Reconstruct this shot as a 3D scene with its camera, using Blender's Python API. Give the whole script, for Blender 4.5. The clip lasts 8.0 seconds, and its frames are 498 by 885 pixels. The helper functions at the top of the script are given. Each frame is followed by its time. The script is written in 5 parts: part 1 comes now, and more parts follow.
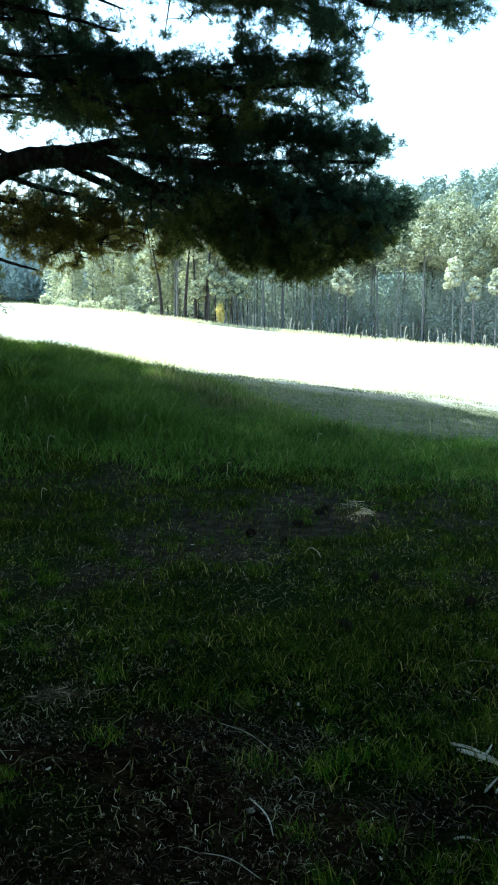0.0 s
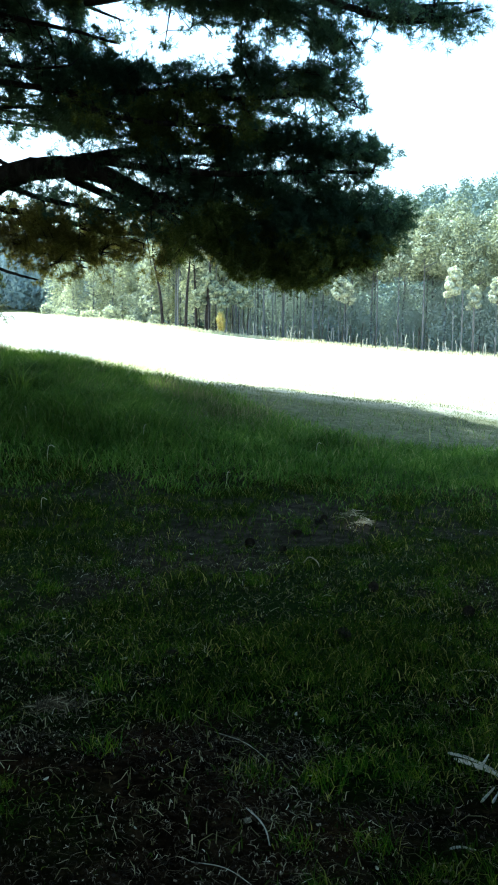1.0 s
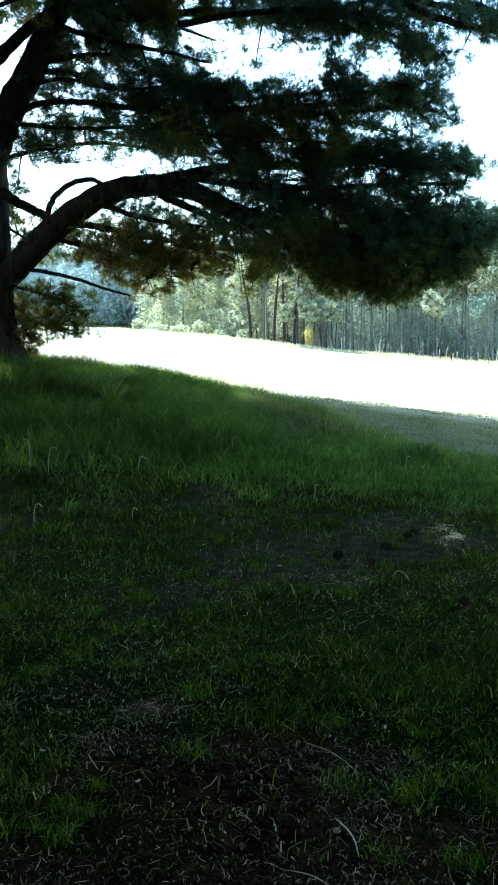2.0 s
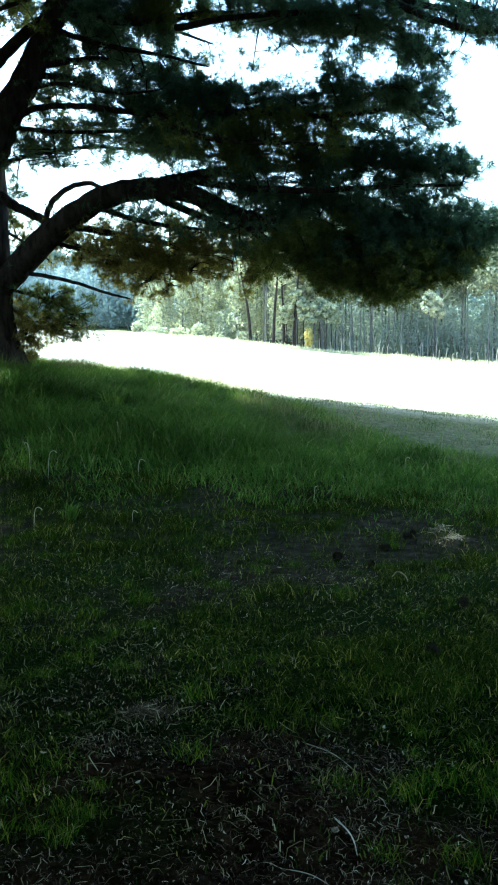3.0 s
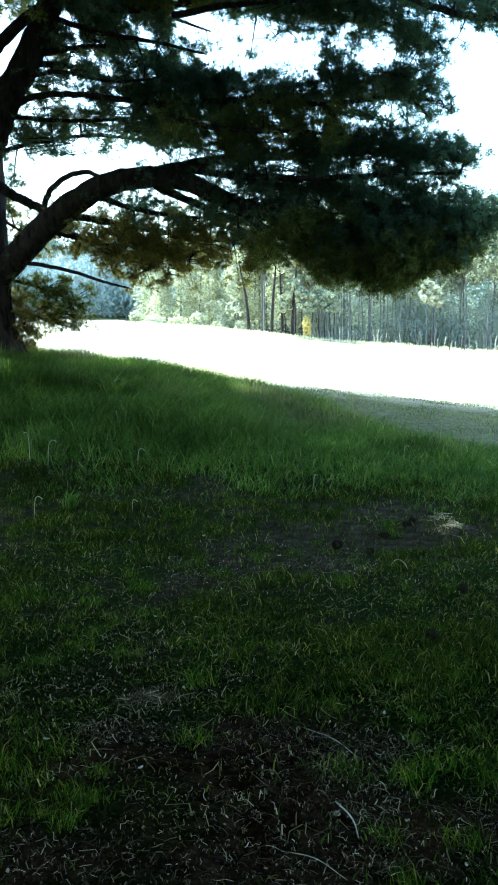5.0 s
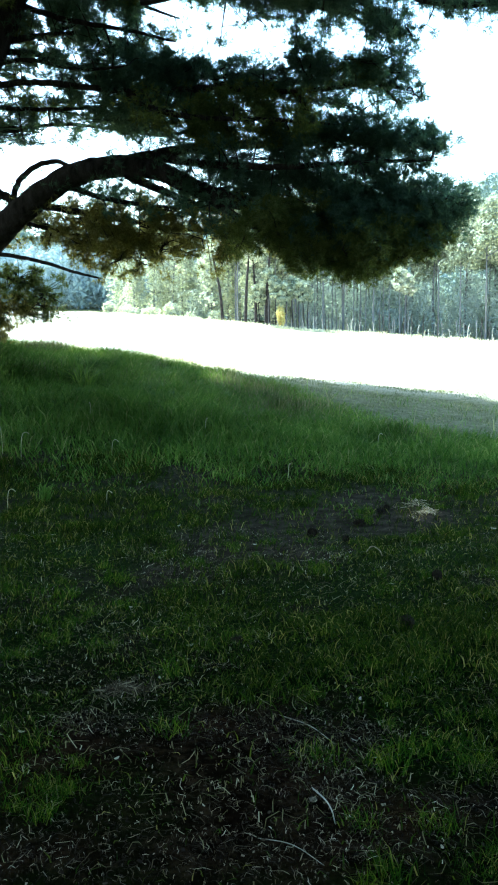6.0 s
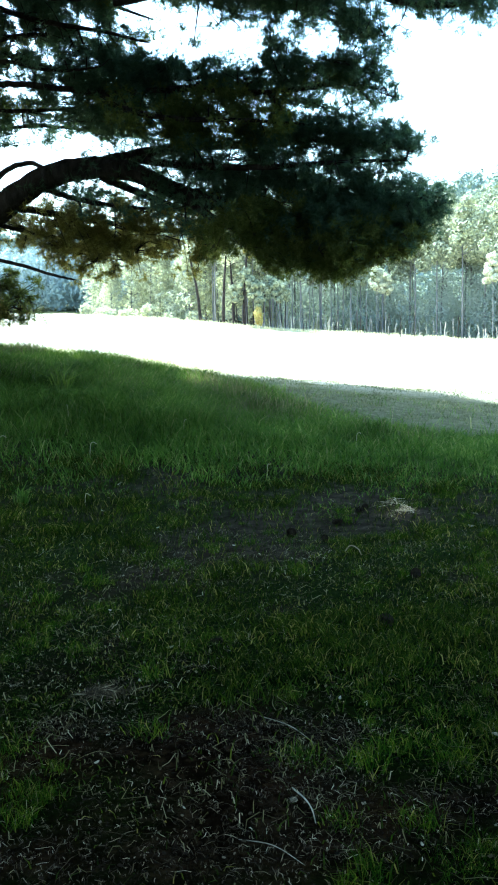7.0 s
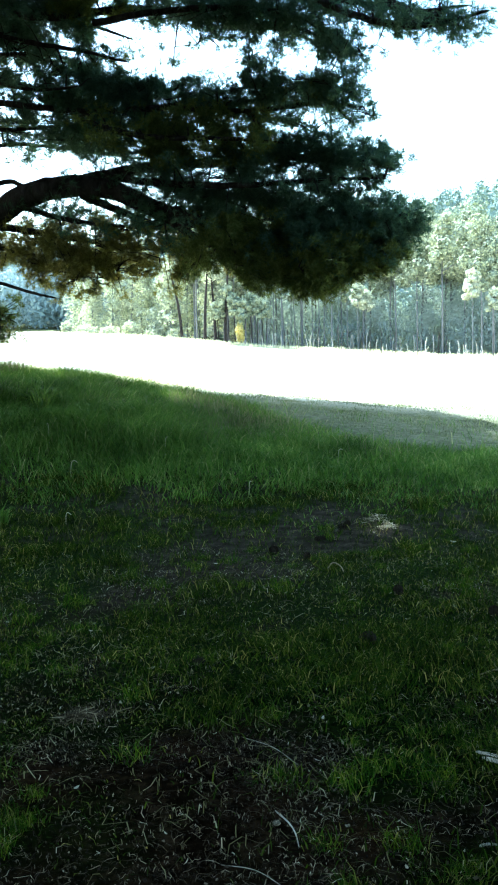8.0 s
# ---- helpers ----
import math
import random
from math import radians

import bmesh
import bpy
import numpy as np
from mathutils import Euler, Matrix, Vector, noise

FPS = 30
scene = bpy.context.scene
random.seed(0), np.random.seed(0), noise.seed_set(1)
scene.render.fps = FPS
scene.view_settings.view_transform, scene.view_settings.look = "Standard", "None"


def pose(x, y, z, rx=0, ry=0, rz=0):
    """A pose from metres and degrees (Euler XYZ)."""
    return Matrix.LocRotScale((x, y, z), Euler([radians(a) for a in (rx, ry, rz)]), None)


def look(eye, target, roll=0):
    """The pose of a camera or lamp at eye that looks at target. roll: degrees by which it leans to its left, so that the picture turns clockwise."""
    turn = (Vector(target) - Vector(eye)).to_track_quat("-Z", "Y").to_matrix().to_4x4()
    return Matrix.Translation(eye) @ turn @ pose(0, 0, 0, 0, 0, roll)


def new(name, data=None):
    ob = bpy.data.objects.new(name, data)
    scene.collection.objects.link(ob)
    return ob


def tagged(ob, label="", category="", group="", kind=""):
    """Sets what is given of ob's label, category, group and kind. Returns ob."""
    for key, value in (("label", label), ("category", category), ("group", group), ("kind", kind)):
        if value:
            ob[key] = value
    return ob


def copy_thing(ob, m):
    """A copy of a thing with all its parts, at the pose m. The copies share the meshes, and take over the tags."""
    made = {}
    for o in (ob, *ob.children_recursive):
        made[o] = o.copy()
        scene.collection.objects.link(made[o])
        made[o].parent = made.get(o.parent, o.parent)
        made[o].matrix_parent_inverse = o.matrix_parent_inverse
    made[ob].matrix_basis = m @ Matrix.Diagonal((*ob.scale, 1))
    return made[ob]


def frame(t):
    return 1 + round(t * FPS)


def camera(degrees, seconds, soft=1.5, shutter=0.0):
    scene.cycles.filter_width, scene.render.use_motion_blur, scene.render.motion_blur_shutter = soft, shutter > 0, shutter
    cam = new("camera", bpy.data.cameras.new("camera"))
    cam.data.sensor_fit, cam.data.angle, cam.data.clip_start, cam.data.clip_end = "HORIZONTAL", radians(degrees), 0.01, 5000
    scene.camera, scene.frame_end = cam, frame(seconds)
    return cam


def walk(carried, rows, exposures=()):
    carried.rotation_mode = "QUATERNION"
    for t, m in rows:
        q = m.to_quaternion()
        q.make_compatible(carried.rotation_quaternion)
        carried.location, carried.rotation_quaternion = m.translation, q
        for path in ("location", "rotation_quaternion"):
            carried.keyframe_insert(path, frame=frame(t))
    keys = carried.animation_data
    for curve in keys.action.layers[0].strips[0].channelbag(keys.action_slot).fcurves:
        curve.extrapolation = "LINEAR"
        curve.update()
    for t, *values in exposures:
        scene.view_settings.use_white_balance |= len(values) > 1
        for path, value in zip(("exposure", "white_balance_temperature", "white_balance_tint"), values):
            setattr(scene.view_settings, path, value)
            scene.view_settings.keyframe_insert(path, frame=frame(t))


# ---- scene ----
cam = camera(30.5, 8.0, soft=2.1)
PATH = [
    (0, (0.000, 0.000, 1.550), (-0.000, 1.984, 1.294), 0.78),
    (0.5, (0.019, 0.003, 1.550), (0.102, 1.984, 1.291), 0.85),
    (1, (0.013, -0.017, 1.559), (0.011, 1.968, 1.322), 0.71),
    (1.5, (0.005, -0.027, 1.556), (-0.148, 1.955, 1.333), 0.66),
    (1.7, (-0.001, -0.038, 1.550), (-0.189, 1.942, 1.337), 0.60),
    (2.8, (0.018, -0.056, 1.546), (-0.177, 1.924, 1.341), 0.28),
    (3, (0.016, -0.065, 1.551), (-0.178, 1.915, 1.347), 0.06),
    (3.5, (0.015, -0.061, 1.546), (-0.202, 1.916, 1.343), 0.02),
    (4, (0.015, -0.075, 1.554), (-0.180, 1.905, 1.349), 0.91),
    (4.2, (0.009, -0.075, 1.558), (-0.187, 1.905, 1.355), 0.87),
    (5.3, (0.011, -0.080, 1.544), (-0.169, 1.898, 1.306), -0.55),
    (5.5, (0.013, -0.076, 1.544), (-0.148, 1.903, 1.301), -0.52),
    (6, (0.019, -0.068, 1.539), (-0.118, 1.912, 1.290), -0.65),
    (6.5, (0.028, -0.070, 1.540), (-0.082, 1.911, 1.289), -0.99),
    (7, (0.029, -0.068, 1.542), (-0.063, 1.915, 1.293), -1.20),
    (7.5, (0.032, -0.074, 1.549), (-0.016, 1.913, 1.319), -1.25),
    (8, (0.037, -0.049, 1.547), (-0.016, 1.939, 1.333), -1.50),
]
EXPOSURE = [(0, 1.64, 4790, -4), (3.5, 2.04, 4740, -5), (6.5, 2.36, 4770, -3), (8, 2.36, 4780, -3)]
walk(cam, [(t, look(eye, target, roll)) for t, eye, target, roll in PATH], EXPOSURE)

# ---- daylight: a high sun to the left, seen from the shade of the pine ----
SUN_TO = Vector((-0.74, 0.62, 1.22)).normalized()
world = bpy.data.worlds.new("sky")
scene.world = world
world.use_nodes = True
sky = world.node_tree.nodes.new("ShaderNodeTexSky")
sky.sky_type, sky.sun_disc = "NISHITA", False
sky.sun_elevation = math.asin(SUN_TO.z)
sky.sun_rotation = math.atan2(SUN_TO.x, SUN_TO.y) % (2 * math.pi)
sky.air_density, sky.dust_density, sky.ozone_density = 1.6, 3.0, 1.0
background = world.node_tree.nodes["Background"]
background.inputs["Strength"].default_value = 0.15
world.node_tree.links.new(sky.outputs["Color"], background.inputs["Color"])
sun_data = bpy.data.lights.new("sun", "SUN")
sun_data.energy, sun_data.angle, sun_data.color = 5.0, radians(0.6), (1.0, 0.95, 0.86)
sun = new("sun", sun_data)
sun.matrix_world = look(SUN_TO * 60, (0, 0, 0))

# ---- numbers ----
rng = np.random.default_rng(7)
LATTICE = rng.random((128, 128))


def vnoise(x, y, size, shift=0):
    """Smooth lattice noise from 0 to 1, with patches of the given size in metres."""
    x, y = np.asarray(x, float) / size + 37.3 + shift, np.asarray(y, float) / size + 11.7 + 3 * shift
    i, j = np.floor(x).astype(int), np.floor(y).astype(int)
    a, b = x - i, y - j
    a, b = a * a * (3 - 2 * a), b * b * (3 - 2 * b)
    g = lambda m, n: LATTICE[m % 128, n % 128]
    return (g(i, j) * (1 - a) + g(i + 1, j) * a) * (1 - b) + (g(i, j + 1) * (1 - a) + g(i + 1, j + 1) * a) * b


def ease(v, low, high):
    s = np.clip((np.asarray(v, float) - low) / (high - low), 0, 1)
    return s * s * (3 - 2 * s)


def land(x, y):
    """Height of the ground: a flat place under the pine, a bank that rises to the left, a meadow and a wooded hill."""
    x, y = np.asarray(x, float), np.asarray(y, float)
    u = np.clip(x / np.maximum(y, 7.0), -0.7, 0.7)
    bank = 0.40 - 1.75 * u + 0.5 * np.maximum(-u, 0) + 2.6 * np.maximum(-u - 0.33, 0) - 0.3 * np.clip(u - 0.2, 0, 1)
    meadow = 1.75 * (1 - np.tanh((106 * u + 8) / 17)) + 0.05 - 0.03 * np.maximum(106 * u - 8, 0)
    z = ease(y, 6.0, 16.5) * (bank + (meadow - bank) * ease(y, 20, 90))
    z = z + 0.10 * (1 - ease(y, 2.2, 4.2))
    hill = ease(y, 128, 400) * (28 + 30 * ease(u, -0.06, 0.28) + 7 * (vnoise(x, y, 90) - 0.5))
    rough = 0.05 * (vnoise(x, y, 0.9) - 0.5) + 0.025 * (vnoise(x, y, 0.25, 2) - 0.5)
    return z + hill + rough * (1 - ease(y, 20, 40))


def turf_share(x, y):
    """Where grass holds the trodden earth, from 0 (bare, littered) to 1 (green)."""
    v = 0.45 * vnoise(x, y, 0.85, 9) + 0.33 * vnoise(x, y, 0.28, 13) + 0.22 * vnoise(x, y, 0.12, 15)
    for px, py, reach in ((0.34, 4.2, 0.4), (-0.1, 4.0, 0.25), (-0.9, 4.75, 0.3), (-1.5, 6.2, 0.4), (-0.58, 3.45, 0.28), (0.5, 3.0, 0.24), (1.0, 4.5, 0.5), (-0.6, 2.5, 0.3), (0.9, 5.8, 0.5)):
        v = v + 0.17 * np.exp(-((x - px) ** 2 + (y - py) ** 2) / reach**2)
    for px, py, reach in ((-1.03, 4.3, 0.32), (-0.77, 5.4, 0.4), (0.02, 4.5, 0.2), (0.17, 2.8, 0.45), (0.75, 2.6, 0.35), (-0.75, 3.0, 0.35), (0.0, 6.2, 0.5), (0.7, 7.0, 0.4), (-0.5, 7.1, 0.5)):
        v = v - 0.17 * np.exp(-((x - px) ** 2 + (y - py) ** 2) / reach**2)
    return ease(v, 0.36, 0.66)


# ---- meshes ----
def mesh_of(name, verts, faces, material, smooth=False):
    """A mesh from an array of places and an array of triangles or quads."""
    verts, faces = np.asarray(verts, np.float32), np.asarray(faces, np.int32)
    me = bpy.data.meshes.new(name)
    me.vertices.add(len(verts))
    me.vertices.foreach_set("co", verts.ravel())
    n = faces.shape[1]
    me.loops.add(faces.size)
    me.loops.foreach_set("vertex_index", faces.ravel())
    me.polygons.add(len(faces))
    me.polygons.foreach_set("loop_start", np.arange(len(faces), dtype=np.int32) * n)
    me.polygons.foreach_set("use_smooth", np.full(len(faces), smooth))
    me.update(calc_edges=True)
    me.validate()
    me.materials.append(material)
    return me


def child(name, me, parent, label=""):
    ob = new(name, me)
    ob.parent = parent
    return tagged(ob, label)


def unit(v):
    return v / np.maximum(np.linalg.norm(v, axis=-1, keepdims=True), 1e-9)


def spline(points, count):
    """A smooth curve through a few places."""
    p = np.array(points, float)
    p = np.vstack([2 * p[0] - p[1], p, 2 * p[-1] - p[-2]])
    out = []
    for s in np.linspace(0, len(p) - 3 - 1e-6, count):
        k, f = int(s), s - int(s)
        a, b, c, d = p[k : k + 4]
        out.append(0.5 * (2 * b + (c - a) * f + (2 * a - 5 * b + 4 * c - d) * f * f + (3 * b - a - 3 * c + d) * f**3))
    return np.array(out)


def tube(line, radii, sides=9, lumps=0.0):
    """Places and quads of a round limb along a line; lumps roughen it."""
    line, radii = np.asarray(line, float), np.asarray(radii, float)
    along = unit(np.gradient(line, axis=0))
    ref = np.array([0.31, 0.9, 0.2]) if abs(along[0][2]) > 0.5 else np.array([0.1, 0.2, 1.0])
    side = unit(np.cross(along, ref))
    up = np.cross(side, along)
    a = np.linspace(0, 2 * np.pi, sides, endpoint=False)
    ring = np.cos(a)[None, :, None] * side[:, None] + np.sin(a)[None, :, None] * up[:, None]
    grow = radii[:, None] * (1 + lumps * (rng.random((len(line), sides)) - 0.5))
    verts = (line[:, None] + ring * grow[..., None]).reshape(-1, 3)
    i = np.arange(len(line) - 1)[:, None] * sides + np.arange(sides)[None]
    j = np.arange(len(line) - 1)[:, None] * sides + (np.arange(sides)[None] + 1) % sides
    faces = np.stack([i, j, j + sides, i + sides], -1).reshape(-1, 4)
    # closed ends: a last ring drawn to a point
    return verts, faces


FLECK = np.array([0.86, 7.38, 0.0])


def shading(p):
    """True for places outside the hole cut in the crown to sun the straw."""
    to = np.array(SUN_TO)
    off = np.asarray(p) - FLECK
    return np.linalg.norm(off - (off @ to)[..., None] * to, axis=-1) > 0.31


def joined(pieces):
    verts, faces, at = [], [], 0
    for v, f in pieces:
        verts.append(v), faces.append(np.asarray(f) + at)
        at += len(v)
    return np.vstack(verts), np.vstack(faces)


def needles(tufts, aims, count, length, width):
    """Pine needles as fine triangles that stand out from each tuft round its aim."""
    n = len(tufts)
    spin = unit(rng.normal(size=(n, count, 3)))
    ways = unit(aims[:, None] * 0.75 + spin)
    reach = length * (0.6 + 0.6 * rng.random((n, count, 1)))
    across = unit(np.cross(ways, rng.normal(size=(n, count, 3)))) * width * 0.5
    base = tufts[:, None] + rng.normal(size=(n, count, 3)) * length * 0.12
    verts = np.stack([base - across, base + across, base + ways * reach], 2).reshape(-1, 3)
    return verts, np.arange(len(verts)).reshape(-1, 3)


def blades(places, heights, widths, lean, bend=0.5):
    """Grass blades of two pieces each, bent over to one side."""
    n = len(places)
    a = rng.random(n) * 2 * np.pi
    out = np.stack([np.cos(a), np.sin(a), np.zeros(n)], 1)
    b = rng.random(n) * np.pi
    wide = np.stack([np.cos(b), np.sin(b), np.zeros(n)], 1) * widths[:, None] * 0.5
    up = np.array([0, 0, 1.0])
    h, k = heights[:, None], (lean * (0.3 + rng.random(n)))[:, None]
    mid = places + up * h * 0.55 + out * h * k * 0.3
    tip = places + up * h * (1 - bend * k * 0.6) + out * h * k
    verts = np.stack([places - wide, places + wide, mid - wide * 0.8, mid + wide * 0.8, tip], 1).reshape(-1, 3)
    q = np.arange(n)[:, None, None] * 5
    faces = (q + np.array([[0, 1, 3], [0, 3, 2], [2, 3, 4]])[None]).reshape(-1, 3)
    return verts, faces


# ---- materials ----
def material(name):
    m = bpy.data.materials.new(name)
    m.use_nodes = True
    nodes, links = m.node_tree.nodes, m.node_tree.links
    return m, nodes, links, nodes["Principled BSDF"]


def ramp(nodes, links, source, stops):
    r = nodes.new("ShaderNodeValToRGB")
    while len(r.color_ramp.elements) < len(stops):
        r.color_ramp.elements.new(0.5)
    for e, (at, colour) in zip(r.color_ramp.elements, stops):
        e.position, e.color = at, (*colour, 1)
    links.new(source, r.inputs[0])
    return r.outputs[0]


def grain(nodes, links, scale, detail=4.0, rough=0.6, stretch=(1, 1, 1)):
    place, fit_to, tex = nodes.new("ShaderNodeNewGeometry"), nodes.new("ShaderNodeMapping"), nodes.new("ShaderNodeTexNoise")
    fit_to.inputs["Scale"].default_value = stretch
    tex.inputs["Scale"].default_value, tex.inputs["Detail"].default_value, tex.inputs["Roughness"].default_value = scale, detail, rough
    links.new(place.outputs["Position"], fit_to.inputs["Vector"])
    links.new(fit_to.outputs["Vector"], tex.inputs["Vector"])
    return tex.outputs["Fac"]


def mixed(nodes, links, a, b, factor, kind="MIX"):
    x = nodes.new("ShaderNodeMix")
    x.data_type, x.blend_type = "RGBA", kind
    for value, slot in ((factor, 0), (a, 6), (b, 7)):
        if isinstance(value, (int, float)):
            x.inputs[slot].default_value = value
        elif isinstance(value, tuple):
            x.inputs[slot].default_value = (*value, 1)
        else:
            links.new(value, x.inputs[slot])
    return x.outputs[2]


def bumped(nodes, links, bsdf, height, strength, distance):
    b = nodes.new("ShaderNodeBump")
    b.inputs["Strength"].default_value, b.inputs["Distance"].default_value = strength, distance
    links.new(height, b.inputs["Height"])
    links.new(b.outputs["Normal"], bsdf.inputs["Normal"])


def leafy(name, stops, patch, through_part=0.4, rough=0.6, gloss=0.15, vary=0.35):
    """Leaves, needles or grass: each piece its own shade, patches over the whole, some light passing through."""
    m, nodes, links, bsdf = material(name)
    geo = nodes.new("ShaderNodeNewGeometry")
    own = ramp(nodes, links, geo.outputs["Random Per Island"], stops)
    wide = ramp(nodes, links, grain(nodes, links, patch, 3.0), ((0.3, (1 - vary, 1 - 0.9 * vary, 1 - 1.1 * vary)), (0.7, (1 + 0.7 * vary, 1 + 0.6 * vary, 1 + 0.3 * vary))))
    colour = mixed(nodes, links, own, wide, 1.0, "MULTIPLY")
    links.new(colour, bsdf.inputs["Base Color"])
    bsdf.inputs["Roughness"].default_value, bsdf.inputs["Specular IOR Level"].default_value = rough, gloss
    back, mix = nodes.new("ShaderNodeBsdfTranslucent"), nodes.new("ShaderNodeMixShader")
    links.new(mixed(nodes, links, colour, (1.0, 1.0, 0.6), 1.0, "MULTIPLY"), back.inputs["Color"])
    mix.inputs[0].default_value = through_part
    links.new(bsdf.outputs[0], mix.inputs[1])
    links.new(back.outputs[0], mix.inputs[2])
    links.new(mix.outputs[0], nodes["Material Output"].inputs["Surface"])
    return m


def bark_material(name, dark, light, scale=9.0):
    m, nodes, links, bsdf = material(name)
    plates = grain(nodes, links, scale, 5.0, 0.65, (1, 1, 0.28))
    fine = grain(nodes, links, scale * 7, 3.0)
    colour = ramp(nodes, links, plates, ((0.35, dark), (0.68, light)))
    links.new(mixed(nodes, links, colour, ramp(nodes, links, fine, ((0.3, (0.7, 0.7, 0.7)), (0.7, (1.2, 1.15, 1.1)))), 1.0, "MULTIPLY"), bsdf.inputs["Base Color"])
    bsdf.inputs["Roughness"].default_value, bsdf.inputs["Specular IOR Level"].default_value = 0.95, 0.08
    bumped(nodes, links, bsdf, plates, 1.0, 0.05)
    return m


def ground_material():
    m, nodes, links, bsdf = material("meadow_earth")
    place, apart = nodes.new("ShaderNodeNewGeometry"), nodes.new("ShaderNodeSeparateXYZ")
    links.new(place.outputs["Position"], apart.inputs[0])
    # near earth and moss darkened: deep shade under the pine is in the colour
    shaded_soil = ramp(nodes, links, grain(nodes, links, 14, 6.0, 0.7), ((0.3, (0.002, 0.0014, 0.0008)), (0.52, (0.008, 0.0052, 0.0026)), (0.76, (0.050, 0.031, 0.015))))
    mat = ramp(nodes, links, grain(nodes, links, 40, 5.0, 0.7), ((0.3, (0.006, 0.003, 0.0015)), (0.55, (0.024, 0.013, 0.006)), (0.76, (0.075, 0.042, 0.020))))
    shaded_moss = ramp(nodes, links, grain(nodes, links, 30, 4.0), ((0.3, (0.002, 0.004, 0.001)), (0.7, (0.010, 0.017, 0.002))))
    held = nodes.new("ShaderNodeAttribute")
    held.attribute_name = "turf_share"
    shaded_soil = mixed(nodes, links, shaded_soil, mat, ramp(nodes, links, grain(nodes, links, 1.1, 4.0, 0.65), ((0.50, (0, 0, 0)), (0.62, (1, 1, 1)))))
    near = mixed(nodes, links, shaded_soil, shaded_moss, held.outputs["Fac"])
    bare_soil = ramp(nodes, links, grain(nodes, links, 9, 6.0, 0.7), ((0.3, (0.018, 0.014, 0.010)), (0.55, (0.055, 0.044, 0.029)), (0.78, (0.13, 0.105, 0.07))))
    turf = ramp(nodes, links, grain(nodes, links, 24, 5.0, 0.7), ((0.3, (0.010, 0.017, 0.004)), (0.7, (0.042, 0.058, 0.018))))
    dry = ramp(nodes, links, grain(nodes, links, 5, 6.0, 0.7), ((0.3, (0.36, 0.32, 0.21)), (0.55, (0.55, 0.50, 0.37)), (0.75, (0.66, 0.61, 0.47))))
    litter = ramp(nodes, links, grain(nodes, links, 3.0, 5.0), ((0.35, (0.05, 0.06, 0.025)), (0.7, (0.13, 0.12, 0.06))))

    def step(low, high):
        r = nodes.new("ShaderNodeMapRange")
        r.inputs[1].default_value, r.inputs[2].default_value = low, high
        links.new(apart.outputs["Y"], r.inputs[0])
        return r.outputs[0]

    # grey-green of the shaded strip, painted up to where the shadow ends
    shaded_strip = ramp(nodes, links, grain(nodes, links, 6, 6.0, 0.7), ((0.3, (0.07, 0.075, 0.035)), (0.55, (0.15, 0.145, 0.08)), (0.75, (0.26, 0.24, 0.15))))
    # the shade-darkened near colours give way to paler earth and turf
    near = mixed(nodes, links, near, mixed(nodes, links, bare_soil, turf, held.outputs["Fac"]), step(3.8, 6.5))
    colour = mixed(nodes, links, near, shaded_strip, step(10.5, 13.0))
    # bright meadow colour starts at the shadow's edge, adding to the real sun
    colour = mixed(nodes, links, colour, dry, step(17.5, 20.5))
    colour = mixed(nodes, links, colour, litter, step(122, 132))
    links.new(colour, bsdf.inputs["Base Color"])
    bsdf.inputs["Roughness"].default_value, bsdf.inputs["Specular IOR Level"].default_value = 1.0, 0.0
    bumped(nodes, links, bsdf, grain(nodes, links, 45, 6.0, 0.7), 0.8, 0.03)
    return m


def plain_material(name, stops, scale, rough=0.85, islands=False):
    m, nodes, links, bsdf = material(name)
    geo = nodes.new("ShaderNodeNewGeometry")
    source = geo.outputs["Random Per Island"] if islands else grain(nodes, links, scale, 5.0)
    links.new(ramp(nodes, links, source, stops), bsdf.inputs["Base Color"])
    bsdf.inputs["Roughness"].default_value, bsdf.inputs["Specular IOR Level"].default_value = rough, 0.05
    return m


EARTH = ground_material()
BARK = bark_material("pine_bark", (0.012, 0.010, 0.009), (0.075, 0.06, 0.05))
# lightened grey: haze over the far trunks is put into the bark
FAR_BARK = bark_material("grey_bark", (0.13, 0.128, 0.125), (0.25, 0.24, 0.225), 5.0)
NEEDLE = leafy("pine_needles", ((0.0, (0.066, 0.108, 0.085)), (0.5, (0.115, 0.173, 0.130)), (1.0, (0.175, 0.228, 0.160))), 1.1, 0.58)
# browned needles, yellowed further: a backlit glow is put into the colour
OLD_GLOW_NEEDLE = leafy("browned_glow_needles", ((0.0, (0.16, 0.14, 0.04)), (0.6, (0.34, 0.28, 0.08)), (1.0, (0.52, 0.44, 0.16))), 1.5, 0.55)
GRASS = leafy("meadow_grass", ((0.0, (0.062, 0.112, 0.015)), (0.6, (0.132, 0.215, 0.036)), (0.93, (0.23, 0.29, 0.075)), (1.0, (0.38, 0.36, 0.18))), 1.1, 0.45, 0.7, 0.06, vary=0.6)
# far darker than the bank's grass: deep shade is put into the blades
SHADED_LOW_GRASS = leafy("shaded_low_grass", ((0.0, (0.009, 0.019, 0.002)), (0.6, (0.043, 0.076, 0.006)), (0.90, (0.116, 0.136, 0.014)), (0.95, (0.28, 0.22, 0.06)), (1.0, (0.50, 0.41, 0.17))), 2.2, 0.4, 0.8, 0.03, vary=0.6)
STRAW = plain_material("dry_stalks", ((0.0, (0.010, 0.007, 0.003)), (0.5, (0.045, 0.033, 0.015)), (0.82, (0.16, 0.122, 0.065)), (0.94, (0.38, 0.31, 0.18)), (1.0, (0.62, 0.53, 0.35))), 9, islands=True)
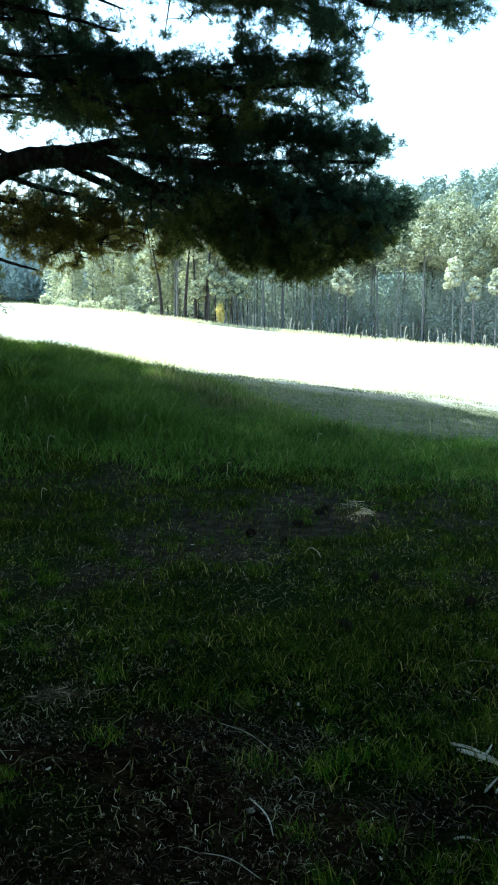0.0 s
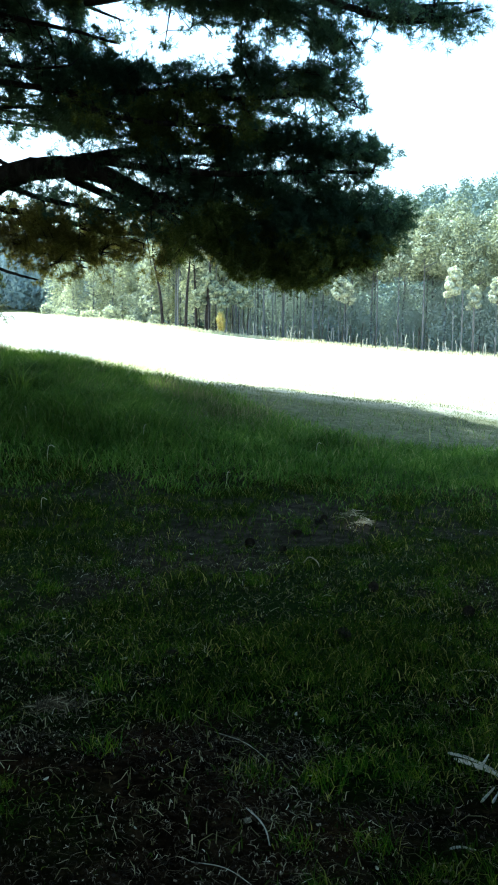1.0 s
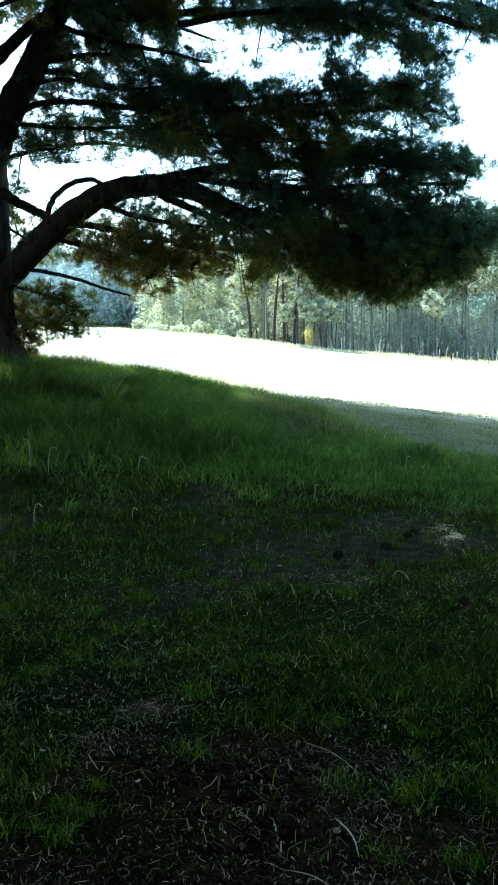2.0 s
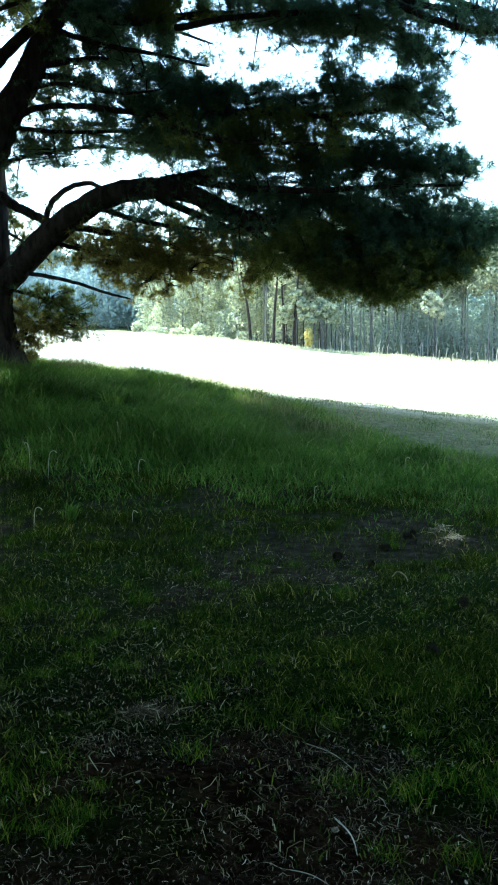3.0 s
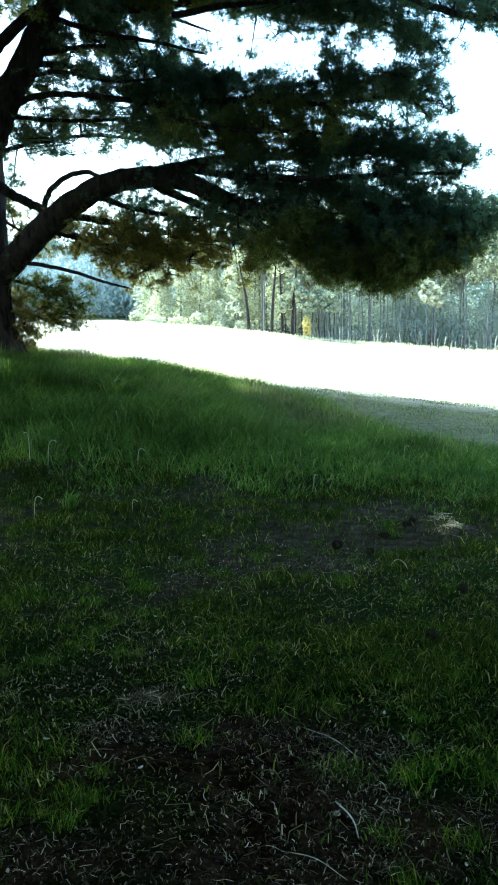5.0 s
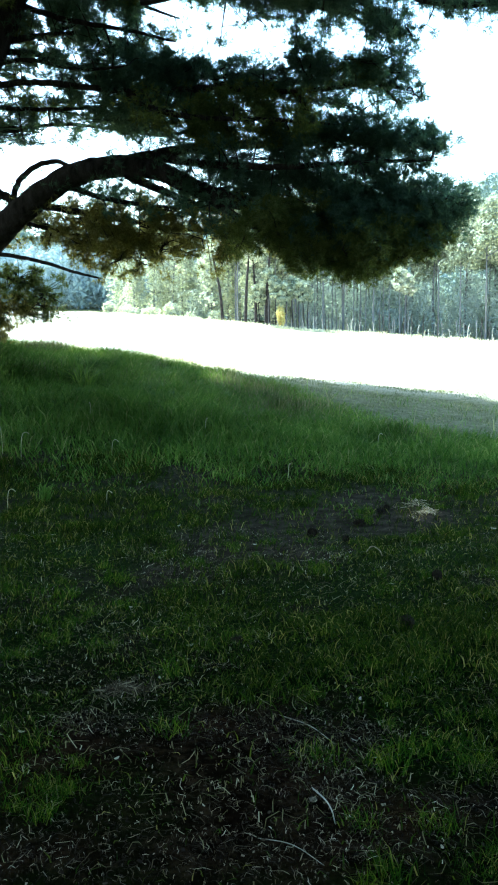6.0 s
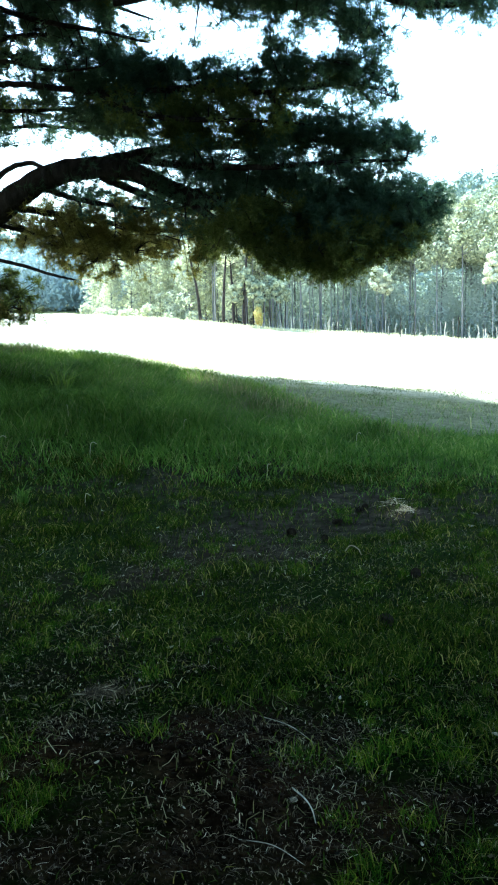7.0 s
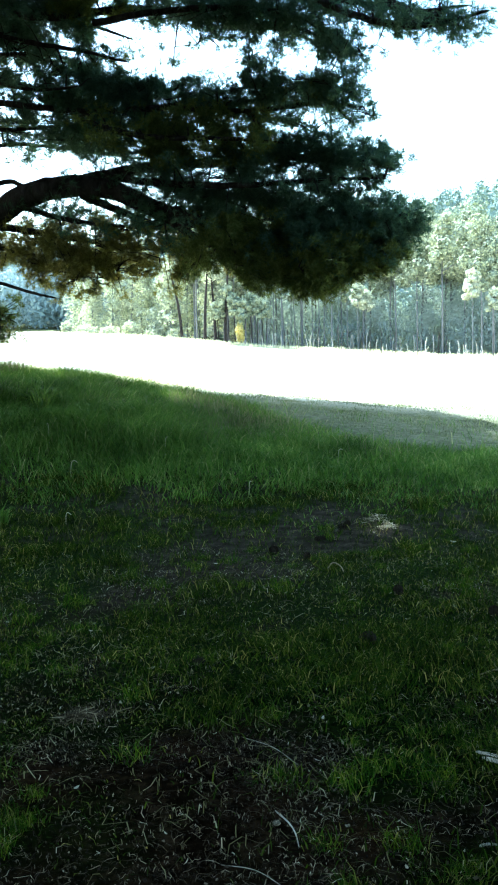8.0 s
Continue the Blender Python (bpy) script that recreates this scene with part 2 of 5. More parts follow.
# near white: the glare of full sun is put into this colour
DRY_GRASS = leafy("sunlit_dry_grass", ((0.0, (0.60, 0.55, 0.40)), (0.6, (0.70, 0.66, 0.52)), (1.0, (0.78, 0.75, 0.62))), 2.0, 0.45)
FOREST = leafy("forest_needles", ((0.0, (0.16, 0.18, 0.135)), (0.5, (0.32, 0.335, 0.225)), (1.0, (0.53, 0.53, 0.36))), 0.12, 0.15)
# distant haze is put into the next three pale blue-grey colours
HILL_HAZE_WOOD = leafy("hill_haze_foliage", ((0.0, (0.31, 0.36, 0.395)), (0.5, (0.36, 0.41, 0.435)), (1.0, (0.41, 0.45, 0.455))), 0.05, 0.1, 0.9, 0.02)
SLOPE_HAZE_WOOD = leafy("slope_haze_foliage", ((0.0, (0.17, 0.21, 0.20)), (0.5, (0.24, 0.28, 0.25)), (1.0, (0.30, 0.34, 0.28))), 0.05, 0.1, 0.9, 0.02)
HAZE_BRUSH = leafy("haze_brush", ((0.0, (0.37, 0.41, 0.43)), (0.5, (0.41, 0.45, 0.465)), (1.0, (0.45, 0.49, 0.49))), 0.1, 0.5, vary=0.2)
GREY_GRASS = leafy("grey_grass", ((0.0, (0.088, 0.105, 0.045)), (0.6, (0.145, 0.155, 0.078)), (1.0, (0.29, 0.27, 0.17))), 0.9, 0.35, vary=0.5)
SEED_GRASS = leafy("seeding_grass", ((0.0, (0.11, 0.10, 0.055)), (0.6, (0.19, 0.165, 0.10)), (1.0, (0.34, 0.30, 0.20))), 0.9, 0.35, vary=0.5)
FLAKE = plain_material("bark_flake", ((0.0, (0.006, 0.004, 0.002)), (0.70, (0.022, 0.015, 0.009)), (0.90, (0.12, 0.095, 0.06)), (1.0, (0.34, 0.28, 0.19))), 9, islands=True)
# whitened: haze and strong sun on the far crowns are in the colour
PALE_LEAF = leafy("pale_leaves", ((0.0, (0.30, 0.32, 0.285)), (0.5, (0.50, 0.51, 0.43)), (1.0, (0.72, 0.70, 0.58))), 0.2, 0.45)
YELLOW_LEAF = leafy("yellow_leaves", ((0.0, (0.66, 0.53, 0.18)), (0.6, (0.82, 0.70, 0.32)), (1.0, (0.88, 0.80, 0.46))), 1.0, 0.45)
# lit copy of the pine needles: sun glow and meadow bounce as olive
LIT_OLIVE_NEEDLE = leafy("lit_olive_needles", ((0.0, (0.09, 0.11, 0.03)), (0.6, (0.17, 0.19, 0.055)), (1.0, (0.26, 0.26, 0.09))), 1.3, 0.58)
TAN_STRAW = plain_material("tan_straw", ((0.0, (0.07, 0.062, 0.022)), (0.6, (0.20, 0.175, 0.075)), (0.9, (0.36, 0.31, 0.16)), (1.0, (0.58, 0.50, 0.32))), 30, islands=True)
PALE_STRAW = plain_material("pale_straw", ((0.0, (0.18, 0.145, 0.08)), (0.5, (0.48, 0.40, 0.25)), (1.0, (0.80, 0.72, 0.52))), 30, islands=True)
# green lowered as well, with the shade near the path in the colour
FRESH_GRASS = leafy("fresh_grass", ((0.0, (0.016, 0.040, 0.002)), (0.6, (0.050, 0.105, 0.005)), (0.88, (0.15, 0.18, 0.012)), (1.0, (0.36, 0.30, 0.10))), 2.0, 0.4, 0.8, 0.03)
WEED_LEAF = leafy("weed_leaves", ((0.0, (0.12, 0.20, 0.02)), (1.0, (0.30, 0.36, 0.06))), 2.0, 0.4)
STONE = plain_material("stone", ((0.3, (0.10, 0.085, 0.06)), (0.7, (0.24, 0.21, 0.155))), 60)
DEADWOOD = bark_material("weathered_wood", (0.20, 0.155, 0.095), (0.54, 0.44, 0.29), 22.0)
LEAF_LITTER = plain_material("bleached_leaf", ((0.3, (0.30, 0.26, 0.18)), (0.7, (0.55, 0.49, 0.36))), 70)
CONE = bark_material("cone_scales", (0.012, 0.009, 0.007), (0.06, 0.045, 0.03), 60.0)
PALE_BARK = bark_material("pale_bark", (0.30, 0.27, 0.21), (0.60, 0.56, 0.46), 6.0)


# ---- ground: one sheet from under the pine to the horizon ----
def spaced(low, high, fine, count):
    """Steps that are close together near zero and wide far off."""
    s = np.linspace(np.arcsinh(low / fine), np.arcsinh(high / fine), count)
    return fine * np.sinh(s)


gx, gy = spaced(-1500, 1500, 2.0, 260), spaced(-400, 3200, 4.0, 320)
mx, my = np.meshgrid(gx, gy)
verts = np.stack([mx, my, land(mx, my)], -1).reshape(-1, 3)
i = (np.arange(len(gy) - 1)[:, None] * len(gx) + np.arange(len(gx) - 1)[None]).ravel()
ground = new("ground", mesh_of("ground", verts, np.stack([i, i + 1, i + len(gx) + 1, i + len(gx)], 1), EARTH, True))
share = ground.data.attributes.new("turf_share", "FLOAT", "POINT")
share.data.foreach_set("value", turf_share(verts[:, 0], verts[:, 1]).astype(np.float32))
tagged(ground, "grassy earth coloured darker in the shade, running out to a pale sunlit meadow", "ground", kind="structure")


# ---- the pine ----
BRANCHES = []


def pine_branch(tree, line, r0, r1, leaf=None, label=""):
    """One branch of the pine with loose shoots along it. leaf: start along the branch, half width, rise, droop, shoots, material."""
    curve = spline(line, 8 * (len(line) - 1) + 1)
    s = np.linspace(0, 1, len(curve))
    radii = r1 + (r0 - r1) * (1 - s) ** 0.8
    radii[-1] *= 0.15
    curve = curve + (rng.random(curve.shape) - 0.5) * np.minimum(radii, 0.06)[:, None] * 0.35
    pieces = [tube(curve, radii, 12, 0.09)]
    tufts = None
    if leaf:
        start, wide, rise, droop, count, stuff = leaf
        count = int(0.26 * count)
        # rounded pads of needles, each on its own side twig
        pads = max(4, count // 20)
        k = start + (1 - start) * rng.random(pads) ** 0.85
        at = np.stack([np.interp(k, s, curve[:, n]) for n in range(3)], 1)
        along = unit(np.stack([np.interp(k, s, np.gradient(curve[:, n])) for n in range(3)], 1))
        side = unit(np.cross(along, (0, 0, 1.0)))
        shape = np.sin(np.pi * np.clip((k - start) / (1 - start) * 0.70 + 0.14, 0, 1)) ** 0.6
        off = rng.uniform(-1, 1, pads) * wide * shape
        vert = np.where(rng.random(pads) < rise / (rise + droop), rng.random(pads) * rise, -rng.random(pads) ** 1.3 * droop) * shape
        vert -= 0.10 * np.abs(off)
        heart = at + side * off[:, None] + np.array([0, 0, 1.0]) * vert[:, None]
        size = 0.11 + 0.20 * rng.random(pads) ** 1.3
        which = rng.choice(pads, count, p=size ** 2 / np.sum(size ** 2))
        out = unit(rng.normal(size=(count, 3)))
        tufts = heart[which] + out * (size[which] * rng.random(count) ** 0.45)[:, None] * np.array([1.15, 1.15, 0.62])
        loose = rng.random(count) < 0.16
        stray = 0.85 * rng.random(count)
        stray_at = np.stack([np.interp(stray, s, curve[:, n]) for n in range(3)], 1) + rng.uniform(-1, 1, size=(count, 3)) * (0.42, 0.42, 0.26) * (1 - 0.6 * stray)[:, None]
        tufts = np.where(loose[:, None], stray_at, tufts)
        along = along[which]
        # twigs from the branch to some tufts
        for n in range(pads):
            a, b = at[n] - unit(curve[-1] - curve[0]) * 0.25 * abs(off[n]) * 0.5, heart[n]
            mid = (a + b) / 2 + np.array([0, 0, 0.05])
            pieces.append(tube(np.array([a, mid, b]), np.array([0.012, 0.008, 0.003]), 4))
        for n in np.flatnonzero(loose)[::2]:
            b = tufts[n]
            a = curve[np.argmin(np.linalg.norm(curve - b, axis=1))]
            pieces.append(tube(np.array([a, (a + b) / 2 + rng.normal(size=3) * 0.04, b]), np.array([0.008, 0.006, 0.003]), 3))
    branch = child("branch", mesh_of("branch", *joined(pieces), BARK, True), tree, label)
    if leaf:
        aims = unit(along * 0.35 + out * 0.8 + np.array([0, 0, 0.15]) - np.array([0, 0, 0.7]) * (stuff == OLD_GLOW_NEEDLE) * rng.random((len(tufts), 1)))
        child("needle_foliage", mesh_of("needle_foliage", *needles(tufts, aims, 14, 0.10, 0.0085), stuff), branch)
    BRANCHES.append((branch, curve))
    return branch


def bough(tree, centre, size, fill, stuff):
    """A leafy bough: needle shoots in small brushes, thick or thin by fill, on twigs from the branch that lies nearest."""
    thick = float(ease(fill, 1.2, 2.6))
    centre, size = np.array(centre), (1.16 + 0.05 * thick) * np.array(size)
    gaps = [np.linalg.norm(curve - centre, axis=1) for _, curve in BRANCHES]
    near = min(range(len(gaps)), key=lambda n: gaps[n].min())
    branch, curve = BRANCHES[near]
    root = curve[int(np.argmin(gaps[near]))]
    shoots = int(fill * math.pi * size[0] * size[2] / (0.0018 - 0.0003 * thick))
    brushes = max(5, shoots // 8)
    p = unit(rng.normal(size=(brushes * 2, 3))) * rng.random((brushes * 2, 1)) ** 0.36
    heart = centre + p * size * (1 + 0.22 * rng.normal(size=(brushes * 2, 1)) * (rng.random((brushes * 2, 1)) < 0.5))
    open_part = vnoise(heart[:, 0] + 0.7 * heart[:, 2], heart[:, 2] - 0.5 * heart[:, 1], 0.16, 4) + (0.45 + 0.2 * thick) * rng.random(len(heart))
    heart = heart[np.argsort(-open_part)[:brushes]]
    which = rng.integers(len(heart), size=shoots)
    out = unit(rng.normal(size=(shoots, 3)))
    reach = (0.05 + (0.06 + 0.02 * thick) * rng.random(len(heart)) ** 1.5)[which]
    tufts = heart[which] + out * (reach * rng.random(shoots) ** 0.5)[:, None] * np.array([1.2, 1.2, 0.7])
    hang = np.array([0, 0, -0.8 if stuff == OLD_GLOW_NEEDLE else 0.2])
    aims = unit(0.9 * out + 0.45 * unit(tufts - root) + hang * rng.random((shoots, 1)))
    child("needle_foliage", mesh_of("needle_foliage", *needles(tufts, aims, 11, 0.085, 0.0095), stuff), branch)
    tip = centre + 0.7 * size * unit(centre - root)
    spine = spline([root, 0.5 * (root + centre) + (0, 0, 0.06), centre, tip], 16)
    pieces = [tube(spine, np.linspace(0.018, 0.005, 16), 5, 0.2)]
    for b in heart[:: max(1, len(heart) // 26)]:
        a = spine[int(np.argmin(np.linalg.norm(spine - b, axis=1)))]
        pieces.append(tube(np.array([a, (a + b) / 2 + rng.normal(size=3) * 0.03, b]), np.array([0.008, 0.006, 0.003]), 4))
    child("twig_spray", mesh_of("twig_spray", *joined(pieces), BARK, True), branch)


def unseen_crown(tree, centre, size, count, label=""):
    """An unseen mass of coarse crown tufts, placed to block sun and sky."""
    p = unit(rng.normal(size=(count * 2, 3))) * rng.random((count * 2, 1)) ** 0.4
    places = np.array(centre) + p * np.array(size)
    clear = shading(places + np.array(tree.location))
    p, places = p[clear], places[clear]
    keep = np.argsort(-vnoise(places[:, 0] + places[:, 2], places[:, 1] - places[:, 2], 0.9, 4) - 1.2 * rng.random(len(places)))[:count]
    return child("crown", mesh_of("crown", *needles(places[keep], unit(p[keep] + np.array([0, 0, 0.3])), 8, 0.5, 0.20), NEEDLE), tree, label)


def build_pine():
    base = (-5.7, 14.4, float(land(-5.7, 14.4)))
    pine = tagged(new("pine_tree"), "old spreading pine with dark trunk and drooping needle branches", "tree")
    pine.location = (0, 0, 0)
    # trunk with flared foot
    stem = spline([(-5.72, 14.4, base[2] - 0.3), (-5.7, 14.4, 1.5), (-5.67, 14.4, 2.8), (-5.68, 14.42, 3.7), (-5.72, 14.45, 4.6)], 30)
    h = stem[:, 2] - base[2]
    child("trunk", mesh_of("trunk", *tube(stem, 0.40 + 0.32 * np.exp(-np.maximum(h, 0) * 2.4) - 0.012 * h, 20, 0.10), BARK, True), pine, "thick dark furrowed trunk")
    pine_branch(pine, [(-5.71, 14.45, 4.2), (-5.33, 14.40, 5.06), (-4.86, 14.30, 5.80), (-4.40, 14.20, 6.64), (-3.96, 14.10, 7.57), (-3.65, 14.00, 8.87), (-3.5, 13.9, 11.0)], 0.27, 0.08)
    pine_branch(pine, [(-5.72, 14.45, 4.2), (-5.76, 14.60, 5.52), (-5.85, 14.80, 6.81), (-5.95, 14.90, 8.24), (-5.9, 15.0, 10.9), (-5.8, 15.0, 13.0)], 0.30, 0.06)
    # great low limb and what it bears
    pine_branch(pine, [(-5.54, 14.40, 2.45), (-4.76, 14.10, 3.08), (-3.94, 13.80, 3.63), (-3.19, 13.60, 3.88), (-2.32, 13.50, 3.85), (-1.39, 13.40, 3.45), (-0.16, 13.40, 3.12), (0.97, 13.50, 2.99), (2.0, 13.60, 3.15)], 0.23, 0.03, (0.42, 1.0, 0.5, 0.6, 2500, NEEDLE), "long bent low limb")
    pine_branch(pine, [(-3.19, 13.60, 3.90), (-2.39, 13.90, 4.10), (-1.66, 14.30, 4.29), (-0.55, 14.80, 4.42), (0.63, 15.20, 4.52), (1.83, 15.50, 4.46)], 0.11, 0.02, (0.25, 1.1, 0.45, 0.55, 2400, NEEDLE))
    pine_branch(pine, [(-5.59, 14.40, 4.14), (-5.14, 14.30, 3.81), (-4.72, 14.15, 3.61), (-4.36, 14.00, 3.45)], 0.09, 0.05)
    pine_branch(pine, [(-4.59, 14.00, 3.37), (-4.43, 14.00, 3.80), (-4.10, 13.90, 4.01), (-3.76, 13.80, 4.04), (-3.51, 13.70, 3.92)], 0.05, 0.03)
    pine_branch(pine, [(-5.38, 14.40, 5.00), (-4.75, 14.20, 5.26), (-3.85, 13.90, 5.20), (-2.67, 13.60, 4.97), (-1.55, 13.40, 4.93), (-0.21, 13.30, 4.83), (0.81, 13.20, 4.88), (1.35, 13.20, 4.79)], 0.055, 0.02, (0.24, 1.0, 0.35, 0.35, 2300, NEEDLE))
    pine_branch(pine, [(-4.72, 14.30, 5.79), (-4.20, 14.50, 5.79), (-3.57, 14.90, 5.66), (-2.73, 15.40, 5.68), (-1.47, 16.00, 5.76), (-0.03, 16.40, 6.01)], 0.05, 0.018, (0.18, 0.8, 0.3, 0.3, 850, NEEDLE))
    pine_branch(pine, [(-4.31, 14.20, 6.72), (-3.16, 14.00, 6.44), (-1.85, 13.80, 6.44), (-0.52, 13.70, 6.20), (0.30, 13.70, 6.04), (0.89, 13.80, 5.85)], 0.07, 0.018, (0.12, 0.8, 0.35, 0.2, 1700, NEEDLE))
    pine_branch(pine, [(-3.87, 14.10, 7.73), (-1.79, 13.40, 7.40), (-0.19, 12.80, 6.75), (0.91, 12.40, 6.22), (1.90, 12.20, 5.75), (2.45, 12.20, 5.58)], 0.10, 0.02, (0.15, 0.6, 0.4, 0.2, 1600, NEEDLE))
    pine_branch(pine, [(-5.62, 14.50, 4.43), (-4.90, 14.90, 4.74), (-3.96, 15.30, 4.90), (-2.98, 15.70, 4.84), (-1.96, 16.00, 4.73)], 0.042, 0.014, (0.06, 0.7, 0.2, 0.18, 800, NEEDLE))
    pine_branch(pine, [(-4.87, 14.10, 2.73), (-4.17, 13.90, 2.60), (-3.49, 13.70, 2.39), (-3.12, 13.60, 2.30)], 0.035, 0.012, None, "bare dead twig")
    pine_branch(pine, [(-5.45, 14.40, 2.53), (-5.01, 14.50, 2.43), (-4.56, 14.70, 2.27), (-4.09, 14.90, 1.98)], 0.03, 0.008, (0.2, 0.45, 0.15, 0.35, 420, LIT_OLIVE_NEEDLE))
    pine_branch(pine, [(-5.40, 14.40, 2.40), (-5.20, 14.60, 2.09), (-4.84, 14.80, 1.86), (-4.42, 15.00, 1.72)], 0.03, 0.008, (0.2, 0.4, 0.2, 0.2, 300, OLD_GLOW_NEEDLE))
    pine_branch(pine, [(-4.55, 14.00, 3.24), (-4.24, 14.50, 3.16), (-3.62, 15.00, 3.07), (-2.94, 15.40, 3.10)], 0.04, 0.01, (0.02, 0.6, 0.2, 0.4, 600, OLD_GLOW_NEEDLE))
    pine_branch(pine, [(-4.15, 13.90, 3.44), (-3.54, 14.30, 3.35), (-2.66, 14.90, 3.23), (-1.69, 15.40, 3.13), (-0.57, 15.80, 2.97)], 0.06, 0.015, (0.02, 0.8, 0.3, 0.85, 1900, OLD_GLOW_NEEDLE), "branch of browning hanging needles with a backlit glow in their colour")
    pine_branch(pine, [(-1.55, 13.40, 3.46), (-0.79, 13.00, 2.96), (0.01, 12.80, 2.70), (0.85, 12.80, 2.61), (1.55, 12.80, 2.69)], 0.06, 0.015, (0.1, 0.8, 0.4, 0.45, 1500, LIT_OLIVE_NEEDLE))
    pine_branch(pine, [(-2.67, 13.60, 4.97), (-2.18, 13.20, 4.62), (-1.50, 12.90, 4.42), (-0.47, 12.70, 4.32), (0.36, 12.70, 4.24)], 0.05, 0.015, (0.1, 0.8, 0.4, 0.4, 1700, LIT_OLIVE_NEEDLE))
    # lesser branches between the tiers
    pine_branch(pine, [(-2.67, 13.50, 3.76), (-1.67, 14.30, 3.41), (-0.37, 14.80, 3.09), (0.87, 15.00, 2.99), (2.12, 15.20, 3.28)], 0.06, 0.015, (0.1, 0.9, 0.5, 0.6, 1900, LIT_OLIVE_NEEDLE))
    pine_branch(pine, [(-3.92, 14.10, 7.55), (-2.79, 14.60, 7.25), (-1.47, 15.00, 7.08), (-0.05, 15.30, 6.94), (0.9, 15.50, 6.80)], 0.07, 0.015, (0.1, 0.9, 0.3, 0.35, 1200, NEEDLE))
    pine_branch(pine, [(-4.47, 14.20, 6.45), (-3.62, 14.00, 6.13), (-2.67, 13.70, 5.86), (-1.88, 13.50, 5.60)], 0.05, 0.012, (0.05, 0.7, 0.35, 0.35, 620, NEEDLE))
    pine_branch(pine, [(-5.33, 14.40, 5.06), (-4.38, 14.30, 4.93), (-3.42, 14.50, 4.97), (-2.47, 14.80, 5.15), (-1.52, 15.20, 5.32)], 0.036, 0.012, (0.05, 0.8, 0.25, 0.25, 1000, NEEDLE))
    pine_branch(pine, [(-4.96, 14.30, 5.57), (-4.19, 13.90, 5.54), (-3.25, 13.40, 5.24), (-2.47, 13.00, 5.17)], 0.036, 0.012, (0.06, 0.7, 0.3, 0.3, 850, NEEDLE))
    pine_branch(pine, [(-2.39, 13.90, 4.10), (-1.40, 13.20, 3.84), (-0.33, 12.80, 3.72), (0.79, 12.70, 3.74), (1.64, 12.80, 3.76)], 0.06, 0.015, (0.08, 0.8, 0.4, 0.4, 2000, NEEDLE))
    pine_branch(pine, [(-1.64, 13.40, 4.93), (-0.85, 14.00, 5.12), (0.02, 14.40, 5.22), (0.70, 14.60, 5.22), (1.30, 14.80, 5.12)], 0.05, 0.015, (0.1, 0.7, 0.3, 0.35, 1000, NEEDLE))
    pine_branch(pine, [(-5.82, 14.50, 5.67), (-5.24, 14.10, 6.00), (-4.68, 13.80, 6.28), (-4.17, 13.60, 6.50), (-3.64, 13.40, 6.88)], 0.11, 0.05)
    pine_branch(pine, [(-5.56, 13.60, 6.39), (-4.84, 13.30, 6.46), (-4.26, 13.10, 6.52), (-3.66, 13.00, 6.61)], 0.04, 0.012, (0.02, 0.6, 0.2, 0.25, 320, LIT_OLIVE_NEEDLE))
    pine_branch(pine, [(-4.22, 14.20, 6.80), (-3.46, 14.50, 6.75), (-2.62, 14.80, 6.56), (-2.01, 15.00, 6.39)], 0.05, 0.012, (0.05, 0.7, 0.3, 0.45, 360, NEEDLE))
    pine_branch(pine, [(-4.68, 14.30, 5.92), (-3.94, 14.60, 6.11), (-3.21, 15.00, 6.17), (-2.62, 15.30, 5.97)], 0.05, 0.012, (0.05, 0.7, 0.25, 0.3, 650, NEEDLE))
    pine_branch(pine, [(-2.40, 13.60, 6.20), (-1.11, 13.20, 6.20), (0.05, 12.90, 6.05), (0.62, 12.80, 5.85), (0.95, 12.80, 5.62)], 0.05, 0.012, (0.15, 0.7, 0.25, 0.12, 700, NEEDLE))
    pine_branch(pine, [(-3.67, 13.80, 3.69), (-3.02, 14.00, 3.50), (-2.35, 14.20, 3.41), (-1.58, 14.40, 3.40)], 0.05, 0.012, (0.05, 0.6, 0.2, 0.25, 700, NEEDLE))
    pine_branch(pine, [(-5.56, 14.40, 3.57), (-5.30, 14.70, 3.38), (-5.02, 15.00, 3.18), (-4.80, 15.20, 2.96)], 0.03, 0.01, (0.1, 0.4, 0.25, 0.25, 260, OLD_GLOW_NEEDLE))
    pine_branch(pine, [(-1.25, 13.70, 3.82), (-0.26, 14.00, 3.74), (0.68, 14.30, 3.66), (1.62, 14.40, 3.59)], 0.05, 0.012, (0.05, 0.8, 0.3, 0.35, 1300, NEEDLE))
    # the full tips of the tiers on the open side
    pine_branch(pine, [(-0.42, 13.40, 3.27), (0.30, 13.10, 3.02), (0.99, 12.90, 3.02), (1.64, 12.80, 3.16), (2.09, 12.80, 3.33)], 0.05, 0.012, (0.1, 0.6, 0.2, 0.6, 2200, NEEDLE))
    pine_branch(pine, [(-0.18, 13.40, 3.14), (0.37, 13.00, 2.69), (0.99, 12.80, 2.59), (1.51, 12.70, 2.72), (1.85, 12.70, 2.90)], 0.05, 0.012, (0.1, 0.5, 0.3, 0.3, 1700, NEEDLE))
    pine_branch(pine, [(-0.67, 13.30, 2.98), (-0.02, 13.00, 2.51), (0.52, 12.80, 2.37), (1.06, 12.70, 2.39)], 0.04, 0.012, (0.1, 0.5, 0.3, 0.2, 1200, LIT_OLIVE_NEEDLE))
    pine_branch(pine, [(-0.02, 13.50, 3.39), (0.81, 13.70, 3.40), (1.49, 13.90, 3.53), (2.08, 14.00, 3.55)], 0.04, 0.012, (0.1, 0.5, 0.1, 0.4, 1300, NEEDLE))
